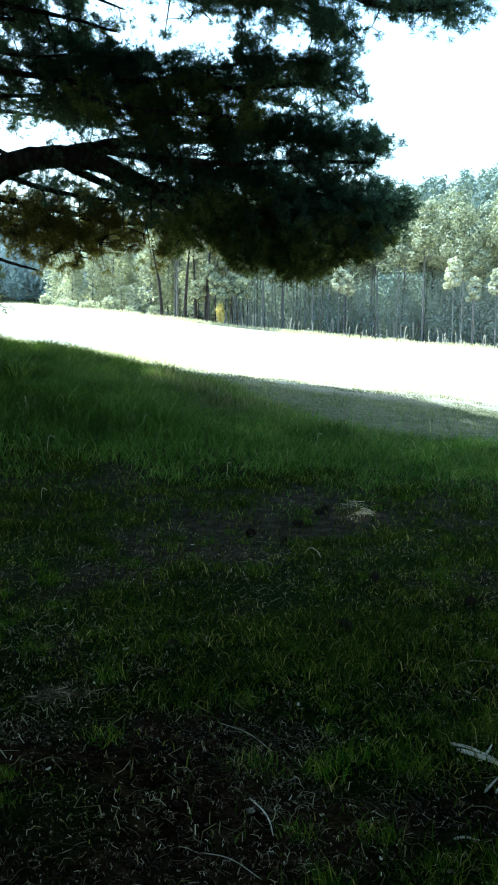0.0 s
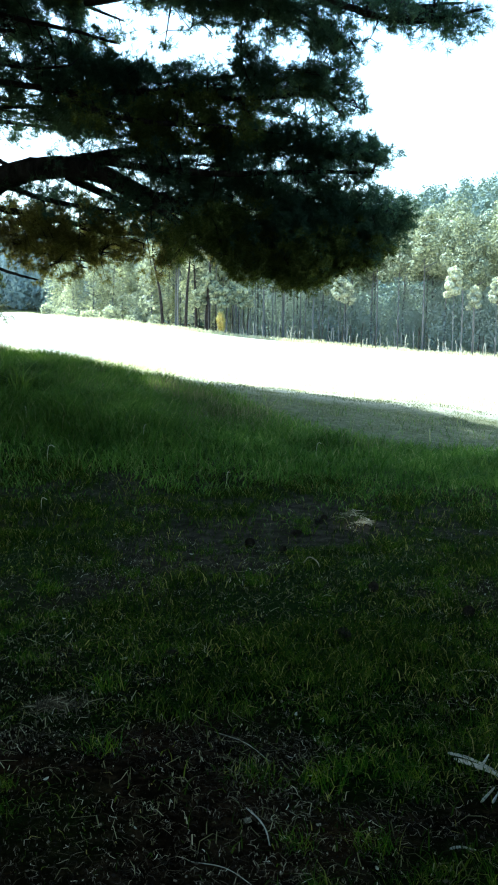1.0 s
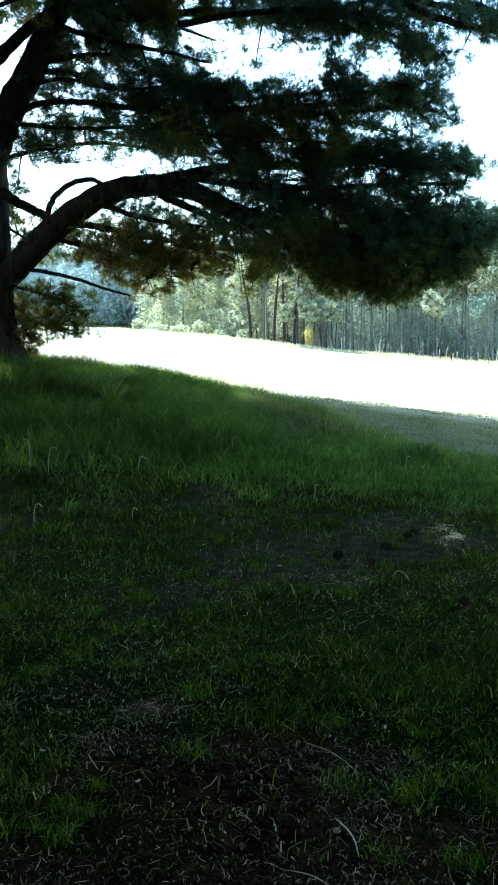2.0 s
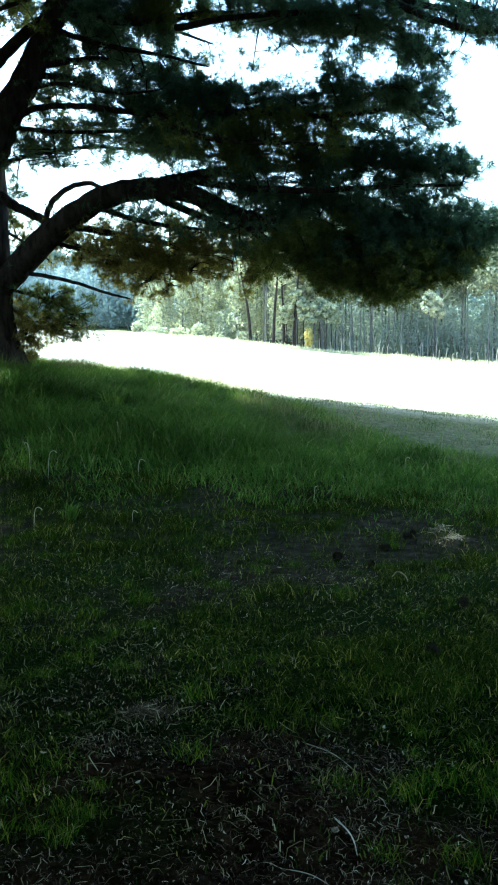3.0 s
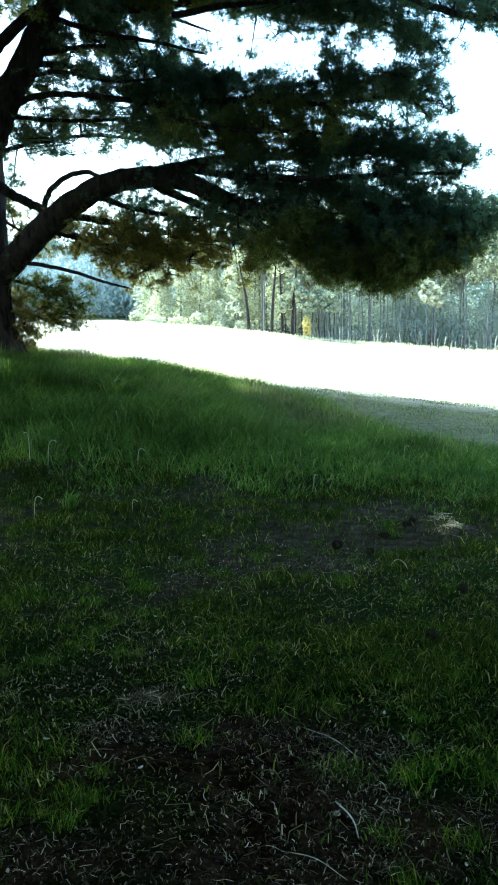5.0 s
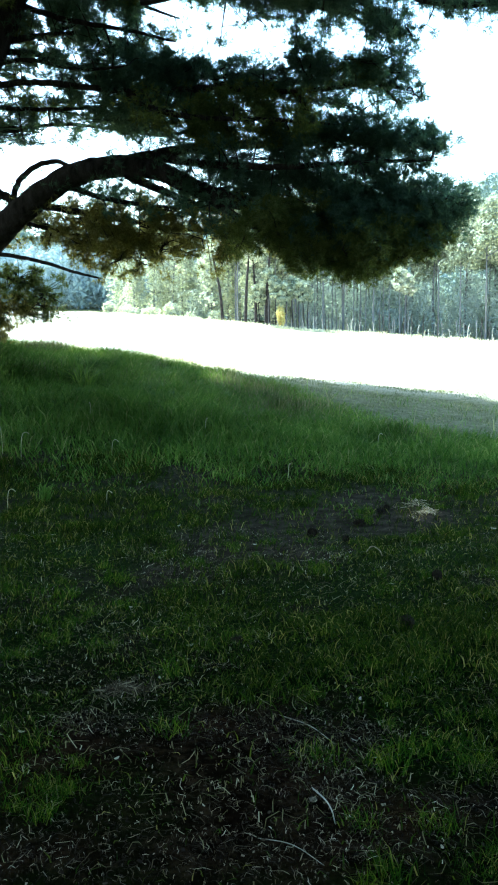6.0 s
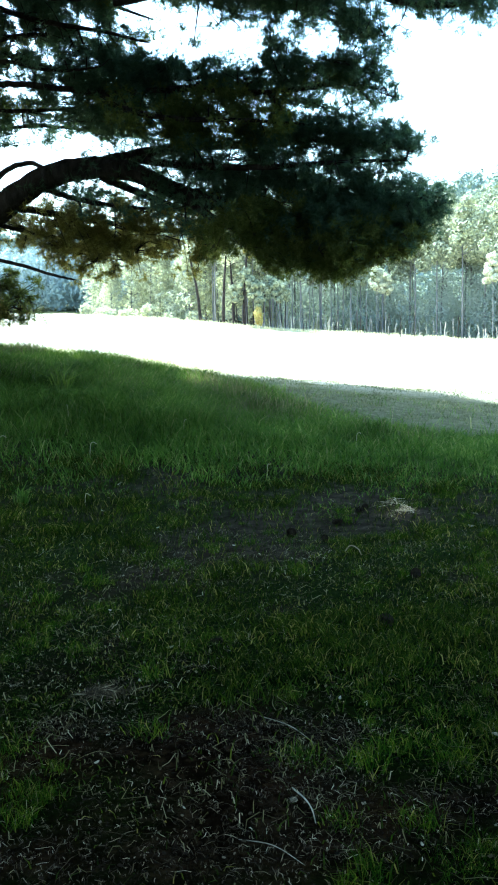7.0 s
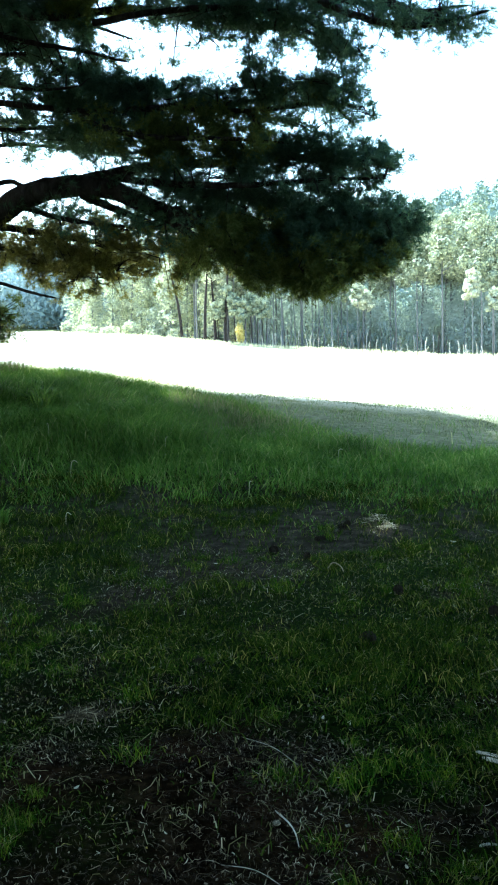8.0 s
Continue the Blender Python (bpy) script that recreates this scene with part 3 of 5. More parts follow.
    pine_branch(pine, [(-0.19, 12.80, 6.75), (0.32, 12.60, 6.32), (0.85, 11.90, 5.74), (1.34, 11.30, 5.33), (1.82, 11.00, 5.15), (2.22, 10.80, 5.14), (2.57, 10.70, 5.2)], 0.06, 0.012, (0.35, 0.5, 0.25, 0.12, 1500, NEEDLE))
    pine_branch(pine, [(0.32, 12.60, 6.32), (0.87, 12.20, 5.94), (1.40, 11.80, 5.68), (1.89, 11.50, 5.49), (2.49, 11.20, 5.43)], 0.05, 0.012, (0.2, 0.6, 0.3, 0.2, 1300, NEEDLE))
    pine_branch(pine, [(-0.21, 13.30, 4.83), (0.16, 13.60, 4.35), (0.69, 13.40, 4.33), (1.16, 13.30, 4.18), (1.55, 13.30, 4.00)], 0.05, 0.012, (0.2, 0.6, 0.25, 0.25, 1100, NEEDLE))
    pine_branch(pine, [(-0.21, 13.60, 5.30), (0.17, 13.60, 5.21), (0.54, 13.40, 5.10), (1.00, 13.30, 4.87), (1.26, 13.20, 4.57)], 0.04, 0.012, (0.2, 0.5, 0.2, 0.2, 700, NEEDLE))
    pine_branch(pine, [(-0.52, 13.70, 6.20), (-0.15, 13.40, 6.02), (0.48, 13.20, 5.90), (0.85, 13.00, 5.68), (1.12, 12.90, 5.48)], 0.04, 0.012, (0.2, 0.5, 0.2, 0.2, 800, NEEDLE))
    pine_branch(pine, [(0.37, 13.00, 2.69), (0.60, 12.90, 2.56), (1.06, 12.70, 2.46), (1.43, 12.60, 2.50), (1.77, 12.60, 2.66)], 0.03, 0.01, (0.1, 0.4, 0.25, 0.2, 1100, LIT_OLIVE_NEEDLE))
    pine_branch(pine, [(0.02, 14.40, 5.22), (0.33, 13.50, 5.13), (0.72, 13.30, 5.14), (1.10, 13.20, 5.22), (1.33, 13.10, 5.33)], 0.03, 0.01, (0.45, 0.3, 0.15, 0.15, 380, NEEDLE))
    # the leafy boughs, tier by tier
    bough(pine, (-5.77, 16.00, 7.41), (0.42, 0.50, 0.47), 2.21, LIT_OLIVE_NEEDLE)
    bough(pine, (-4.07, 14.60, 6.83), (0.56, 0.35, 0.22), 2.65, NEEDLE)
    bough(pine, (-3.21, 14.20, 6.66), (0.69, 0.42, 0.33), 3.07, NEEDLE)
    bough(pine, (-2.44, 13.80, 6.57), (0.48, 0.35, 0.25), 3.4, LIT_OLIVE_NEEDLE)
    bough(pine, (-3.62, 14.60, 6.39), (0.56, 0.35, 0.24), 1.53, NEEDLE)
    bough(pine, (-4.47, 14.90, 6.24), (0.37, 0.40, 0.31), 1.53, LIT_OLIVE_NEEDLE)
    bough(pine, (-2.61, 14.00, 5.95), (0.16, 0.35, 0.56), 2.51, NEEDLE)
    bough(pine, (-3.44, 14.80, 6.05), (0.77, 0.43, 0.35), 0.8, NEEDLE)
    bough(pine, (-2.95, 14.20, 5.60), (0.49, 0.35, 0.14), 1.19, NEEDLE)
    bough(pine, (-3.09, 14.20, 5.26), (0.66, 0.37, 0.28), 2.79, NEEDLE)
    bough(pine, (-2.28, 13.80, 4.95), (0.73, 0.57, 0.49), 3.61, NEEDLE)
    bough(pine, (-2.81, 14.30, 4.81), (0.53, 0.42, 0.34), 2.46, NEEDLE)
    bough(pine, (-1.81, 13.80, 5.22), (0.60, 0.35, 0.26), 2.46, NEEDLE)
    bough(pine, (-4.67, 14.80, 5.08), (0.73, 0.45, 0.37), 1, LIT_OLIVE_NEEDLE)
    bough(pine, (-5.19, 14.90, 4.84), (0.32, 0.35, 0.23), 1.22, NEEDLE)
    bough(pine, (-4.10, 14.60, 4.75), (1.08, 0.35, 0.14), 1.22, NEEDLE)
    bough(pine, (-4.46, 14.40, 4.52), (0.98, 0.35, 0.12), 0.94, NEEDLE)
    bough(pine, (-3.73, 14.80, 5.14), (0.46, 0.35, 0.20), 1.1, LIT_OLIVE_NEEDLE)
    bough(pine, (-2.14, 14.00, 5.69), (0.29, 0.35, 0.17), 0.9, LIT_OLIVE_NEEDLE)
    bough(pine, (-1.41, 13.60, 5.20), (0.63, 0.35, 0.17), 2, NEEDLE)
    bough(pine, (-1.28, 14.00, 5.03), (0.52, 0.35, 0.23), 1.2, NEEDLE)
    bough(pine, (-0.54, 13.50, 5.02), (0.42, 0.35, 0.22), 2.46, NEEDLE)
    bough(pine, (-0.01, 13.40, 5.11), (0.31, 0.40, 0.38), 2.62, NEEDLE)
    bough(pine, (-0.97, 13.30, 4.49), (0.72, 0.45, 0.36), 3.6, LIT_OLIVE_NEEDLE)
    bough(pine, (-1.60, 13.80, 4.50), (0.34, 0.35, 0.26), 1.8, NEEDLE)
    bough(pine, (-0.02, 13.80, 4.81), (0.64, 0.35, 0.17), 1.2, NEEDLE)
    bough(pine, (0.76, 13.00, 4.99), (0.56, 0.35, 0.23), 2.45, NEEDLE)
    bough(pine, (0.63, 12.90, 4.91), (0.28, 0.35, 0.16), 1.44, LIT_OLIVE_NEEDLE)
    bough(pine, (1.44, 13.00, 4.66), (0.23, 0.35, 0.19), 0.79, NEEDLE)
    bough(pine, (1.24, 13.00, 4.98), (0.18, 0.35, 0.18), 0.58, NEEDLE)
    bough(pine, (0.81, 13.60, 4.65), (0.66, 0.35, 0.19), 0.4, NEEDLE)
    bough(pine, (-0.17, 13.40, 4.23), (0.58, 0.39, 0.30), 2.62, NEEDLE)
    bough(pine, (0.61, 13.10, 4.11), (0.65, 0.38, 0.29), 2.95, NEEDLE)
    bough(pine, (1.38, 13.00, 4.02), (0.45, 0.38, 0.29), 2.62, NEEDLE)
    bough(pine, (1.76, 13.00, 3.90), (0.13, 0.35, 0.21), 1.2, NEEDLE)
    bough(pine, (-0.50, 13.60, 3.99), (0.93, 0.35, 0.15), 1.1, NEEDLE)
    bough(pine, (-1.52, 13.80, 4.01), (0.51, 0.35, 0.22), 1.2, NEEDLE)
    bough(pine, (1.33, 13.20, 3.70), (0.49, 0.35, 0.15), 0.6, NEEDLE)
    bough(pine, (-1.23, 13.50, 3.57), (0.71, 0.38, 0.28), 2.79, NEEDLE)
    bough(pine, (-0.24, 13.30, 3.53), (0.66, 0.39, 0.30), 3.12, NEEDLE)
    bough(pine, (0.62, 13.10, 3.48), (0.65, 0.41, 0.32), 3.12, NEEDLE)
    bough(pine, (1.31, 12.90, 3.17), (0.49, 0.44, 0.35), 3.12, NEEDLE)
    bough(pine, (1.76, 12.90, 3.13), (0.38, 0.42, 0.34), 2.62, NEEDLE)
    bough(pine, (2.05, 12.90, 3.18), (0.19, 0.35, 0.24), 1.6, NEEDLE)
    bough(pine, (0.54, 12.80, 2.92), (0.71, 0.43, 0.35), 2.95, NEEDLE)
    bough(pine, (-0.15, 12.80, 3.01), (0.55, 0.36, 0.27), 3.4, LIT_OLIVE_NEEDLE)
    bough(pine, (1.15, 12.70, 2.68), (0.52, 0.35, 0.25), 3.2, LIT_OLIVE_NEEDLE)
    bough(pine, (0.54, 12.60, 2.45), (0.51, 0.39, 0.30), 3.6, LIT_OLIVE_NEEDLE)
    bough(pine, (0.01, 12.70, 2.55), (0.38, 0.35, 0.25), 2.8, LIT_OLIVE_NEEDLE)
    bough(pine, (1.60, 12.70, 2.71), (0.24, 0.35, 0.20), 1.8, LIT_OLIVE_NEEDLE)
    bough(pine, (-0.63, 13.00, 2.87), (0.40, 0.35, 0.26), 2.4, LIT_OLIVE_NEEDLE)
    bough(pine, (-3.01, 14.60, 3.62), (0.43, 0.35, 0.16), 1.2, NEEDLE)
    bough(pine, (-2.21, 14.40, 3.37), (0.59, 0.36, 0.26), 1.87, OLD_GLOW_NEEDLE)
    bough(pine, (-3.32, 14.50, 3.29), (0.63, 0.35, 0.24), 2.04, OLD_GLOW_NEEDLE)
    bough(pine, (-2.66, 14.40, 3.09), (0.71, 0.36, 0.26), 1.87, OLD_GLOW_NEEDLE)
    bough(pine, (-3.18, 14.80, 2.80), (0.52, 0.45, 0.37), 2.21, OLD_GLOW_NEEDLE)
    bough(pine, (-3.62, 14.80, 2.96), (0.36, 0.43, 0.35), 1.19, OLD_GLOW_NEEDLE)
    bough(pine, (-1.56, 14.20, 3.10), (0.58, 0.42, 0.33), 1.44, OLD_GLOW_NEEDLE)
    bough(pine, (-2.00, 14.50, 2.87), (0.39, 0.36, 0.26), 0.85, OLD_GLOW_NEEDLE)
    bough(pine, (-1.11, 14.00, 2.90), (0.35, 0.40, 0.31), 1.5, LIT_OLIVE_NEEDLE)
    bough(pine, (-4.28, 14.80, 3.20), (0.42, 0.43, 0.35), 1.1, OLD_GLOW_NEEDLE)
    bough(pine, (-2.75, 14.90, 2.69), (0.30, 0.36, 0.27), 1.36, OLD_GLOW_NEEDLE)
    bough(pine, (-2.47, 14.60, 2.89), (0.44, 0.36, 0.27), 1.27, OLD_GLOW_NEEDLE)
    bough(pine, (-3.88, 14.70, 3.32), (0.44, 0.36, 0.27), 1.36, OLD_GLOW_NEEDLE)
    bough(pine, (-1.30, 14.20, 2.67), (0.33, 0.35, 0.22), 0.68, OLD_GLOW_NEEDLE)
    bough(pine, (-4.15, 14.40, 6.53), (0.40, 0.35, 0.26), 2.04, NEEDLE)
    bough(pine, (-4.23, 14.60, 5.74), (0.71, 0.35, 0.16), 1.15, NEEDLE)
    bough(pine, (-4.86, 15.00, 6.18), (0.42, 0.44, 0.35), 1.15, LIT_OLIVE_NEEDLE)
    bough(pine, (-3.93, 14.90, 6.21), (0.52, 0.40, 0.31), 1.03, NEEDLE)
    bough(pine, (-4.54, 14.70, 5.51), (0.55, 0.35, 0.09), 0.54, NEEDLE)
    bough(pine, (-5.41, 15.20, 4.28), (0.24, 0.35, 0.23), 0.81, NEEDLE)
    bough(pine, (-4.66, 14.80, 5.67), (0.50, 0.35, 0.20), 0.61, LIT_OLIVE_NEEDLE)
    bough(pine, (-3.81, 14.80, 6.35), (0.62, 0.40, 0.31), 1.03, NEEDLE)
    bough(pine, (-4.89, 14.90, 5.17), (0.46, 0.35, 0.18), 0.81, LIT_OLIVE_NEEDLE)
    bough(pine, (-3.17, 14.40, 5.82), (0.45, 0.35, 0.25), 0.92, NEEDLE)
    bough(pine, (-4.31, 14.90, 6.09), (0.52, 0.35, 0.23), 0.92, LIT_OLIVE_NEEDLE)
    bough(pine, (-5.57, 15.20, 3.80), (0.23, 0.35, 0.26), 1.08, LIT_OLIVE_NEEDLE)
    bough(pine, (-5.17, 15.00, 3.23), (0.35, 0.35, 0.24), 1.08, LIT_OLIVE_NEEDLE)
    bough(pine, (-4.72, 14.80, 3.64), (0.24, 0.35, 0.11), 0.81, LIT_OLIVE_NEEDLE)
    bough(pine, (-5.02, 14.70, 1.91), (0.40, 0.48, 0.50), 1.7, OLD_GLOW_NEEDLE)
    bough(pine, (-4.40, 14.90, 2.08), (0.39, 0.45, 0.37), 1.5, LIT_OLIVE_NEEDLE)
    bough(pine, (-4.78, 14.80, 2.33), (0.40, 0.35, 0.26), 1.22, LIT_OLIVE_NEEDLE)
    bough(pine, (-4.55, 14.80, 1.91), (0.44, 0.35, 0.13), 1.02, OLD_GLOW_NEEDLE)
    bough(pine, (-5.16, 14.60, 1.61), (0.22, 0.35, 0.19), 0.85, OLD_GLOW_NEEDLE)
    bough(pine, (-1.25, 13.60, 6.43), (0.67, 0.35, 0.22), 2.6, NEEDLE)
    bough(pine, (-0.51, 13.30, 6.20), (0.66, 0.40, 0.31), 2.95, NEEDLE)
    bough(pine, (0.27, 13.00, 6.06), (0.61, 0.45, 0.37), 2.36, NEEDLE)
    bough(pine, (0.90, 12.80, 5.96), (0.32, 0.38, 0.28), 1.87, NEEDLE)
    bough(pine, (-0.76, 13.60, 5.97), (0.59, 0.35, 0.19), 0.6, NEEDLE)
    bough(pine, (0.28, 13.20, 5.65), (0.49, 0.35, 0.11), 0.43, NEEDLE)
    bough(pine, (-0.18, 13.40, 5.51), (0.13, 0.35, 0.30), 1.6, NEEDLE)
    bough(pine, (0.79, 13.20, 5.48), (0.33, 0.35, 0.13), 0.36, NEEDLE)
    bough(pine, (1.02, 12.60, 5.42), (0.26, 0.36, 0.41), 1.87, NEEDLE)
    bough(pine, (1.27, 12.60, 5.34), (0.14, 0.35, 0.28), 0.86, NEEDLE)
    bough(pine, (-1.27, 13.80, 5.83), (0.26, 0.35, 0.29), 0.3, NEEDLE)
    bough(pine, (0.21, 13.40, 5.35), (0.22, 0.35, 0.12), 0.5, LIT_OLIVE_NEEDLE)
    bough(pine, (1.34, 11.20, 5.46), (0.42, 0.35, 0.14), 0.51, NEEDLE)
    bough(pine, (1.44, 11.20, 5.18), (0.42, 0.35, 0.21), 0.17, NEEDLE)
    bough(pine, (1.92, 11.00, 5.23), (0.38, 0.35, 0.15), 0.95, NEEDLE)
    bough(pine, (2.07, 11.00, 5.34), (0.22, 0.35, 0.15), 0.79, NEEDLE)
    bough(pine, (1.77, 11.10, 5.49), (0.41, 0.35, 0.16), 0.36, NEEDLE)
    # crown masses added out of view, set so their shadow covers the near ground
    for centre, size, count in (((-7.8, 12.6, 10.9), (7.8, 10.2, 1.5), 6300), ((-6.0, 13.5, 13.2), (6.0, 6.5, 2.2), 2200), ((-0.5, 10.0, 9.4), (3.0, 4.5, 1.0), 1200),
                                ((-11.5, 12.0, 6.8), (3.2, 5.5, 2.6), 1500), ((-4.0, 5.0, 8.6), (5.5, 4.5, 1.3), 2000), ((2.0, 3.0, 8.6), (4.5, 5.0, 1.2), 2000), ((-2.6, 19.8, 10.6), (3.0, 2.4, 1.0), 500), ((-6.2, 22.9, 11.6), (3.0, 2.4, 0.9), 1400)):
        unseen_crown(pine, centre, size, count)
    return pine


build_pine()


def shade_pine(x, y, height, spread):
    """An unseen pine added behind or beside the camera; its crown blocks sky light."""
    tree = tagged(new("pine_tree"), "unseen dark pine added to shade the path", "tree", "pines of the shading grove")
    z = float(land(x, y))
    tree.location = (x, y, z)
    line = spline([(0, 0, -0.3), (0.1, 0, height * 0.4), (0.05, 0.1, height * 0.75), (0, 0, height)], 16)
    child("trunk", mesh_of("trunk", *tube(line, np.linspace(0.38, 0.06, 16), 12, 0.1), BARK, True), tree)
    for k in range(4):
        f = k / 3
        unseen_crown(tree, (rng.uniform(-0.6, 0.6), rng.uniform(-0.6, 0.6), height * (0.62 + 0.36 * f)), (spread * (1 - 0.6 * f), spread * (1 - 0.6 * f), 1.5), int(1000 * (1 - 0.6 * f)))
    return tree


# none of these stands in view; they only deepen the shade
for x, y, height, spread in ((4.5, -3.5, 13, 5.0), (-4.5, -2.5, 14, 5.0), (0.5, -8.5, 15, 5.5), (-10.0, 3.0, 14, 5.0), (10.0, -8.0, 13, 5.0), (-9.0, -8.0, 14, 5.5), (-8.0, 0.5, 13, 4.5), (8.2, 2.5, 8, 4.0), (9.2, 8.0, 8, 3.6), (3.2, -5.8, 8, 4.0), (-3.0, -6.4, 8, 4.0)):
    shade_pine(x, y, height, spread)


# ---- wood beyond the meadow ----
def leaf_ball(centre, size, bits, long, rough=0.28):
    """A clump of leaves: small pieces that lie round its outside like a thatch, and a few within."""
    p = unit(rng.normal(size=(bits, 3)))
    deep = np.where(rng.random((bits, 1)) < 0.75, 0.85 + 0.25 * rng.random((bits, 1)), 0.8 * rng.random((bits, 1)))
    q = np.asarray(centre) + p * deep * size
    face = unit(p / size + rough * rng.normal(size=(bits, 3)) / np.mean(size))
    a = unit(np.cross(face, rng.normal(size=(bits, 3))))
    b = np.cross(face, a)
    s = long * (0.6 + 0.9 * rng.random((bits, 1)))
    return np.stack([q - a * s, q + b * s * 0.9, q + a * s], 1).reshape(-1, 3)


def far_tree(name, height, bare, spread, leaf, label, clumps, bits=70, lean=0.0, thick=0.13, bark=FAR_BARK):
    """A tree of the wood: a tapered trunk with limbs and a crown of many small clumps."""
    tree = tagged(new(name), label, "tree", "trees of the wood beyond the meadow")
    line = spline([(0, 0, -0.4), (0.02 * height * lean, 0, height * 0.35), (0.06 * height * lean, 0.01 * height, height * 0.7), (0.07 * height * lean, 0, height * 0.95)], 14)
    pieces = [tube(line, np.linspace(thick, 0.2 * thick, 14), 6, 0.1)]
    verts = []
    for n in range(clumps):
        f = (n + 0.5) / clumps
        z = height * (bare + (1 - bare) * f)
        a = n * 2.4 + rng.random()
        r = spread * (1 - 0.72 * f ** 1.6) * (0.35 + 0.65 * rng.random())
        c = np.array([r * np.cos(a), r * np.sin(a), z])
        root = np.array([np.interp(z - 0.35 * r, line[:, 2], line[:, 0]), 0, z - 0.35 * r])
        pieces.append(tube(np.array([root, (root + c) / 2 + (0, 0, 0.15), c]), np.array([0.06, 0.04, 0.015]), 4))
        verts.append(leaf_ball(c, spread * np.array([0.46, 0.46, 0.38]) * (0.8 + 0.5 * rng.random()), bits, 0.16))
    child("trunk", mesh_of("trunk", *joined(pieces), bark, True), tree)
    verts = np.vstack(verts)
    child("crown", mesh_of("crown", verts, np.arange(len(verts)).reshape(-1, 3), leaf), tree)
    return tree


def planted(kinds, places):
    """Sets trees of several kinds on the land, each turned and sized by chance."""
    used = set()
    for n, (x, y) in enumerate(places):
        proto = kinds[n if n < len(kinds) else int(rng.integers(len(kinds)))]
        size = 0.86 + 0.28 * rng.random()
        m = Matrix.LocRotScale((x, y, float(land(x, y))), Euler((0, 0, rng.random() * 6.28)), None)
        if proto.name not in used:
            used.add(proto.name)
            proto.scale = (size,) * 3
            proto.matrix_basis = m @ Matrix.Diagonal((size, size, size, 1))
        else:
            copy_thing(proto, m).scale = (size,) * 3


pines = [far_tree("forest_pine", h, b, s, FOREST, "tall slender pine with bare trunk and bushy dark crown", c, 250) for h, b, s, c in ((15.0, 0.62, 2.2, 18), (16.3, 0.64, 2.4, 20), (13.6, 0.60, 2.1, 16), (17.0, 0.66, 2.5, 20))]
spots = []
for row in range(5):
    for n in range(20):
        u = -0.08 + n * 0.030 + rng.uniform(-0.010, 0.010)
        y = 112 - 18 * ease(u, 0.0, 0.45) + row * 5.0 + rng.uniform(-2.2, 2.2)
        spots.append((u * y, y))
planted(pines, spots)
poles = [far_tree("slender_tree", h, b, 0.9, FOREST, "slender pole-like tree at the edge of the wood", c, 120, k, 0.07) for h, b, c, k in ((9.0, 0.74, 6, 0.3), (7.5, 0.72, 5, -0.4), (10.0, 0.76, 6, 0.1))]
planted(poles, [(u * y, y) for u, y in ((u, 111.0 - 18 * float(ease(u, 0.0, 0.45)) + rng.uniform(-1.5, 2.5)) for u in np.linspace(-0.05, 0.10, 22) + rng.uniform(-0.004, 0.004, 22))])
dark_poles = [far_tree("slender_tree", h, 0.62, 0.8, FOREST, "short dark-trunked tree at the edge of the wood", 6, 110, k, 0.085, BARK) for h, k in ((5.4, 0.5), (4.6, -0.6), (6.2, 0.2))]
planted(dark_poles, [(u * y, y) for u, y in ((u, 105.0 + rng.uniform(-0.8, 1.5)) for u in np.linspace(-0.060, -0.004, 11) + rng.uniform(-0.002, 0.002, 11))])


def sapling(height, bend, bark):
    """A thin leafless stem with a fork, standing in the dry grass before the wood."""
    tree = tagged(new("sapling"), "thin leafless sapling before the dark wood", "sapling", "saplings before the wood")
    line = spline([(0, 0, -0.2), (0.05 * bend, 0, 0.4 * height), (0.12 * bend, 0.03, 0.75 * height), (0.3 * bend, 0, height)], 9)
    k = line[5]
    pieces = [tube(line, np.linspace(0.045, 0.02, 9), 6, 0.2), tube(np.array([k, k + (0.10 * bend, 0.05, 0.12 * height), k + (0.16 * bend, 0.05, 0.25 * height)]), np.array([0.03, 0.025, 0.015]), 5)]
    child("stem", mesh_of("stem", *joined(pieces), bark, True), tree)
    return tree


saplings = [sapling(h, b, bark) for h, b, bark in ((1.2, 0.6, PALE_BARK), (0.8, -0.9, PALE_BARK), (2.0, 0.5, FAR_BARK), (0.6, 1.0, PALE_BARK), (1.6, -0.5, PALE_BARK), (2.4, 0.3, BARK))]
planted(saplings, [(u * y, y) for u, y in ((u, 100.5 - 18 * float(ease(u, 0.0, 0.45)) + rng.uniform(-1.0, 1.0)) for u in np.linspace(-0.035, 0.36, 110) + rng.uniform(-0.008, 0.008, 110))])
young = [far_tree("young_pine", 7.8, 0.70, 0.95, PALE_LEAF, "young light green pine at the wood's edge", 9, 260, 0.0, 0.05)]
planted(young, [(u * y, y) for u, y in ((0.095, 103.0), (0.104, 104.0), (0.219, 97.0), (0.242, 96.5), (0.266, 96.0), (0.33, 93.0))])
# the dark bark stands in for trunks seen against the light
leaners = [far_tree("leaning_tree", h, 0.72, 1.6, PALE_LEAF, "leaning tree, trunk coloured dark as if backlit, with a thin pale crown", 10, 150, k, 0.22, BARK) for h, k in ((11.0, -1.7), (12.0, 0.7), (10.0, -0.5))]
for proto, (u, y) in zip(leaners, ((-0.0955, 104.0), (-0.0715, 104.5), (-0.0595, 105.0))):
    proto.location = (u * y, y, float(land(u * y, y)))
for proto, (u, y) in zip(leaners[1:], ((-0.0492, 105.5),)):
    copy_thing(proto, Matrix.Translation((u * y, y, float(land(u * y, y)))))
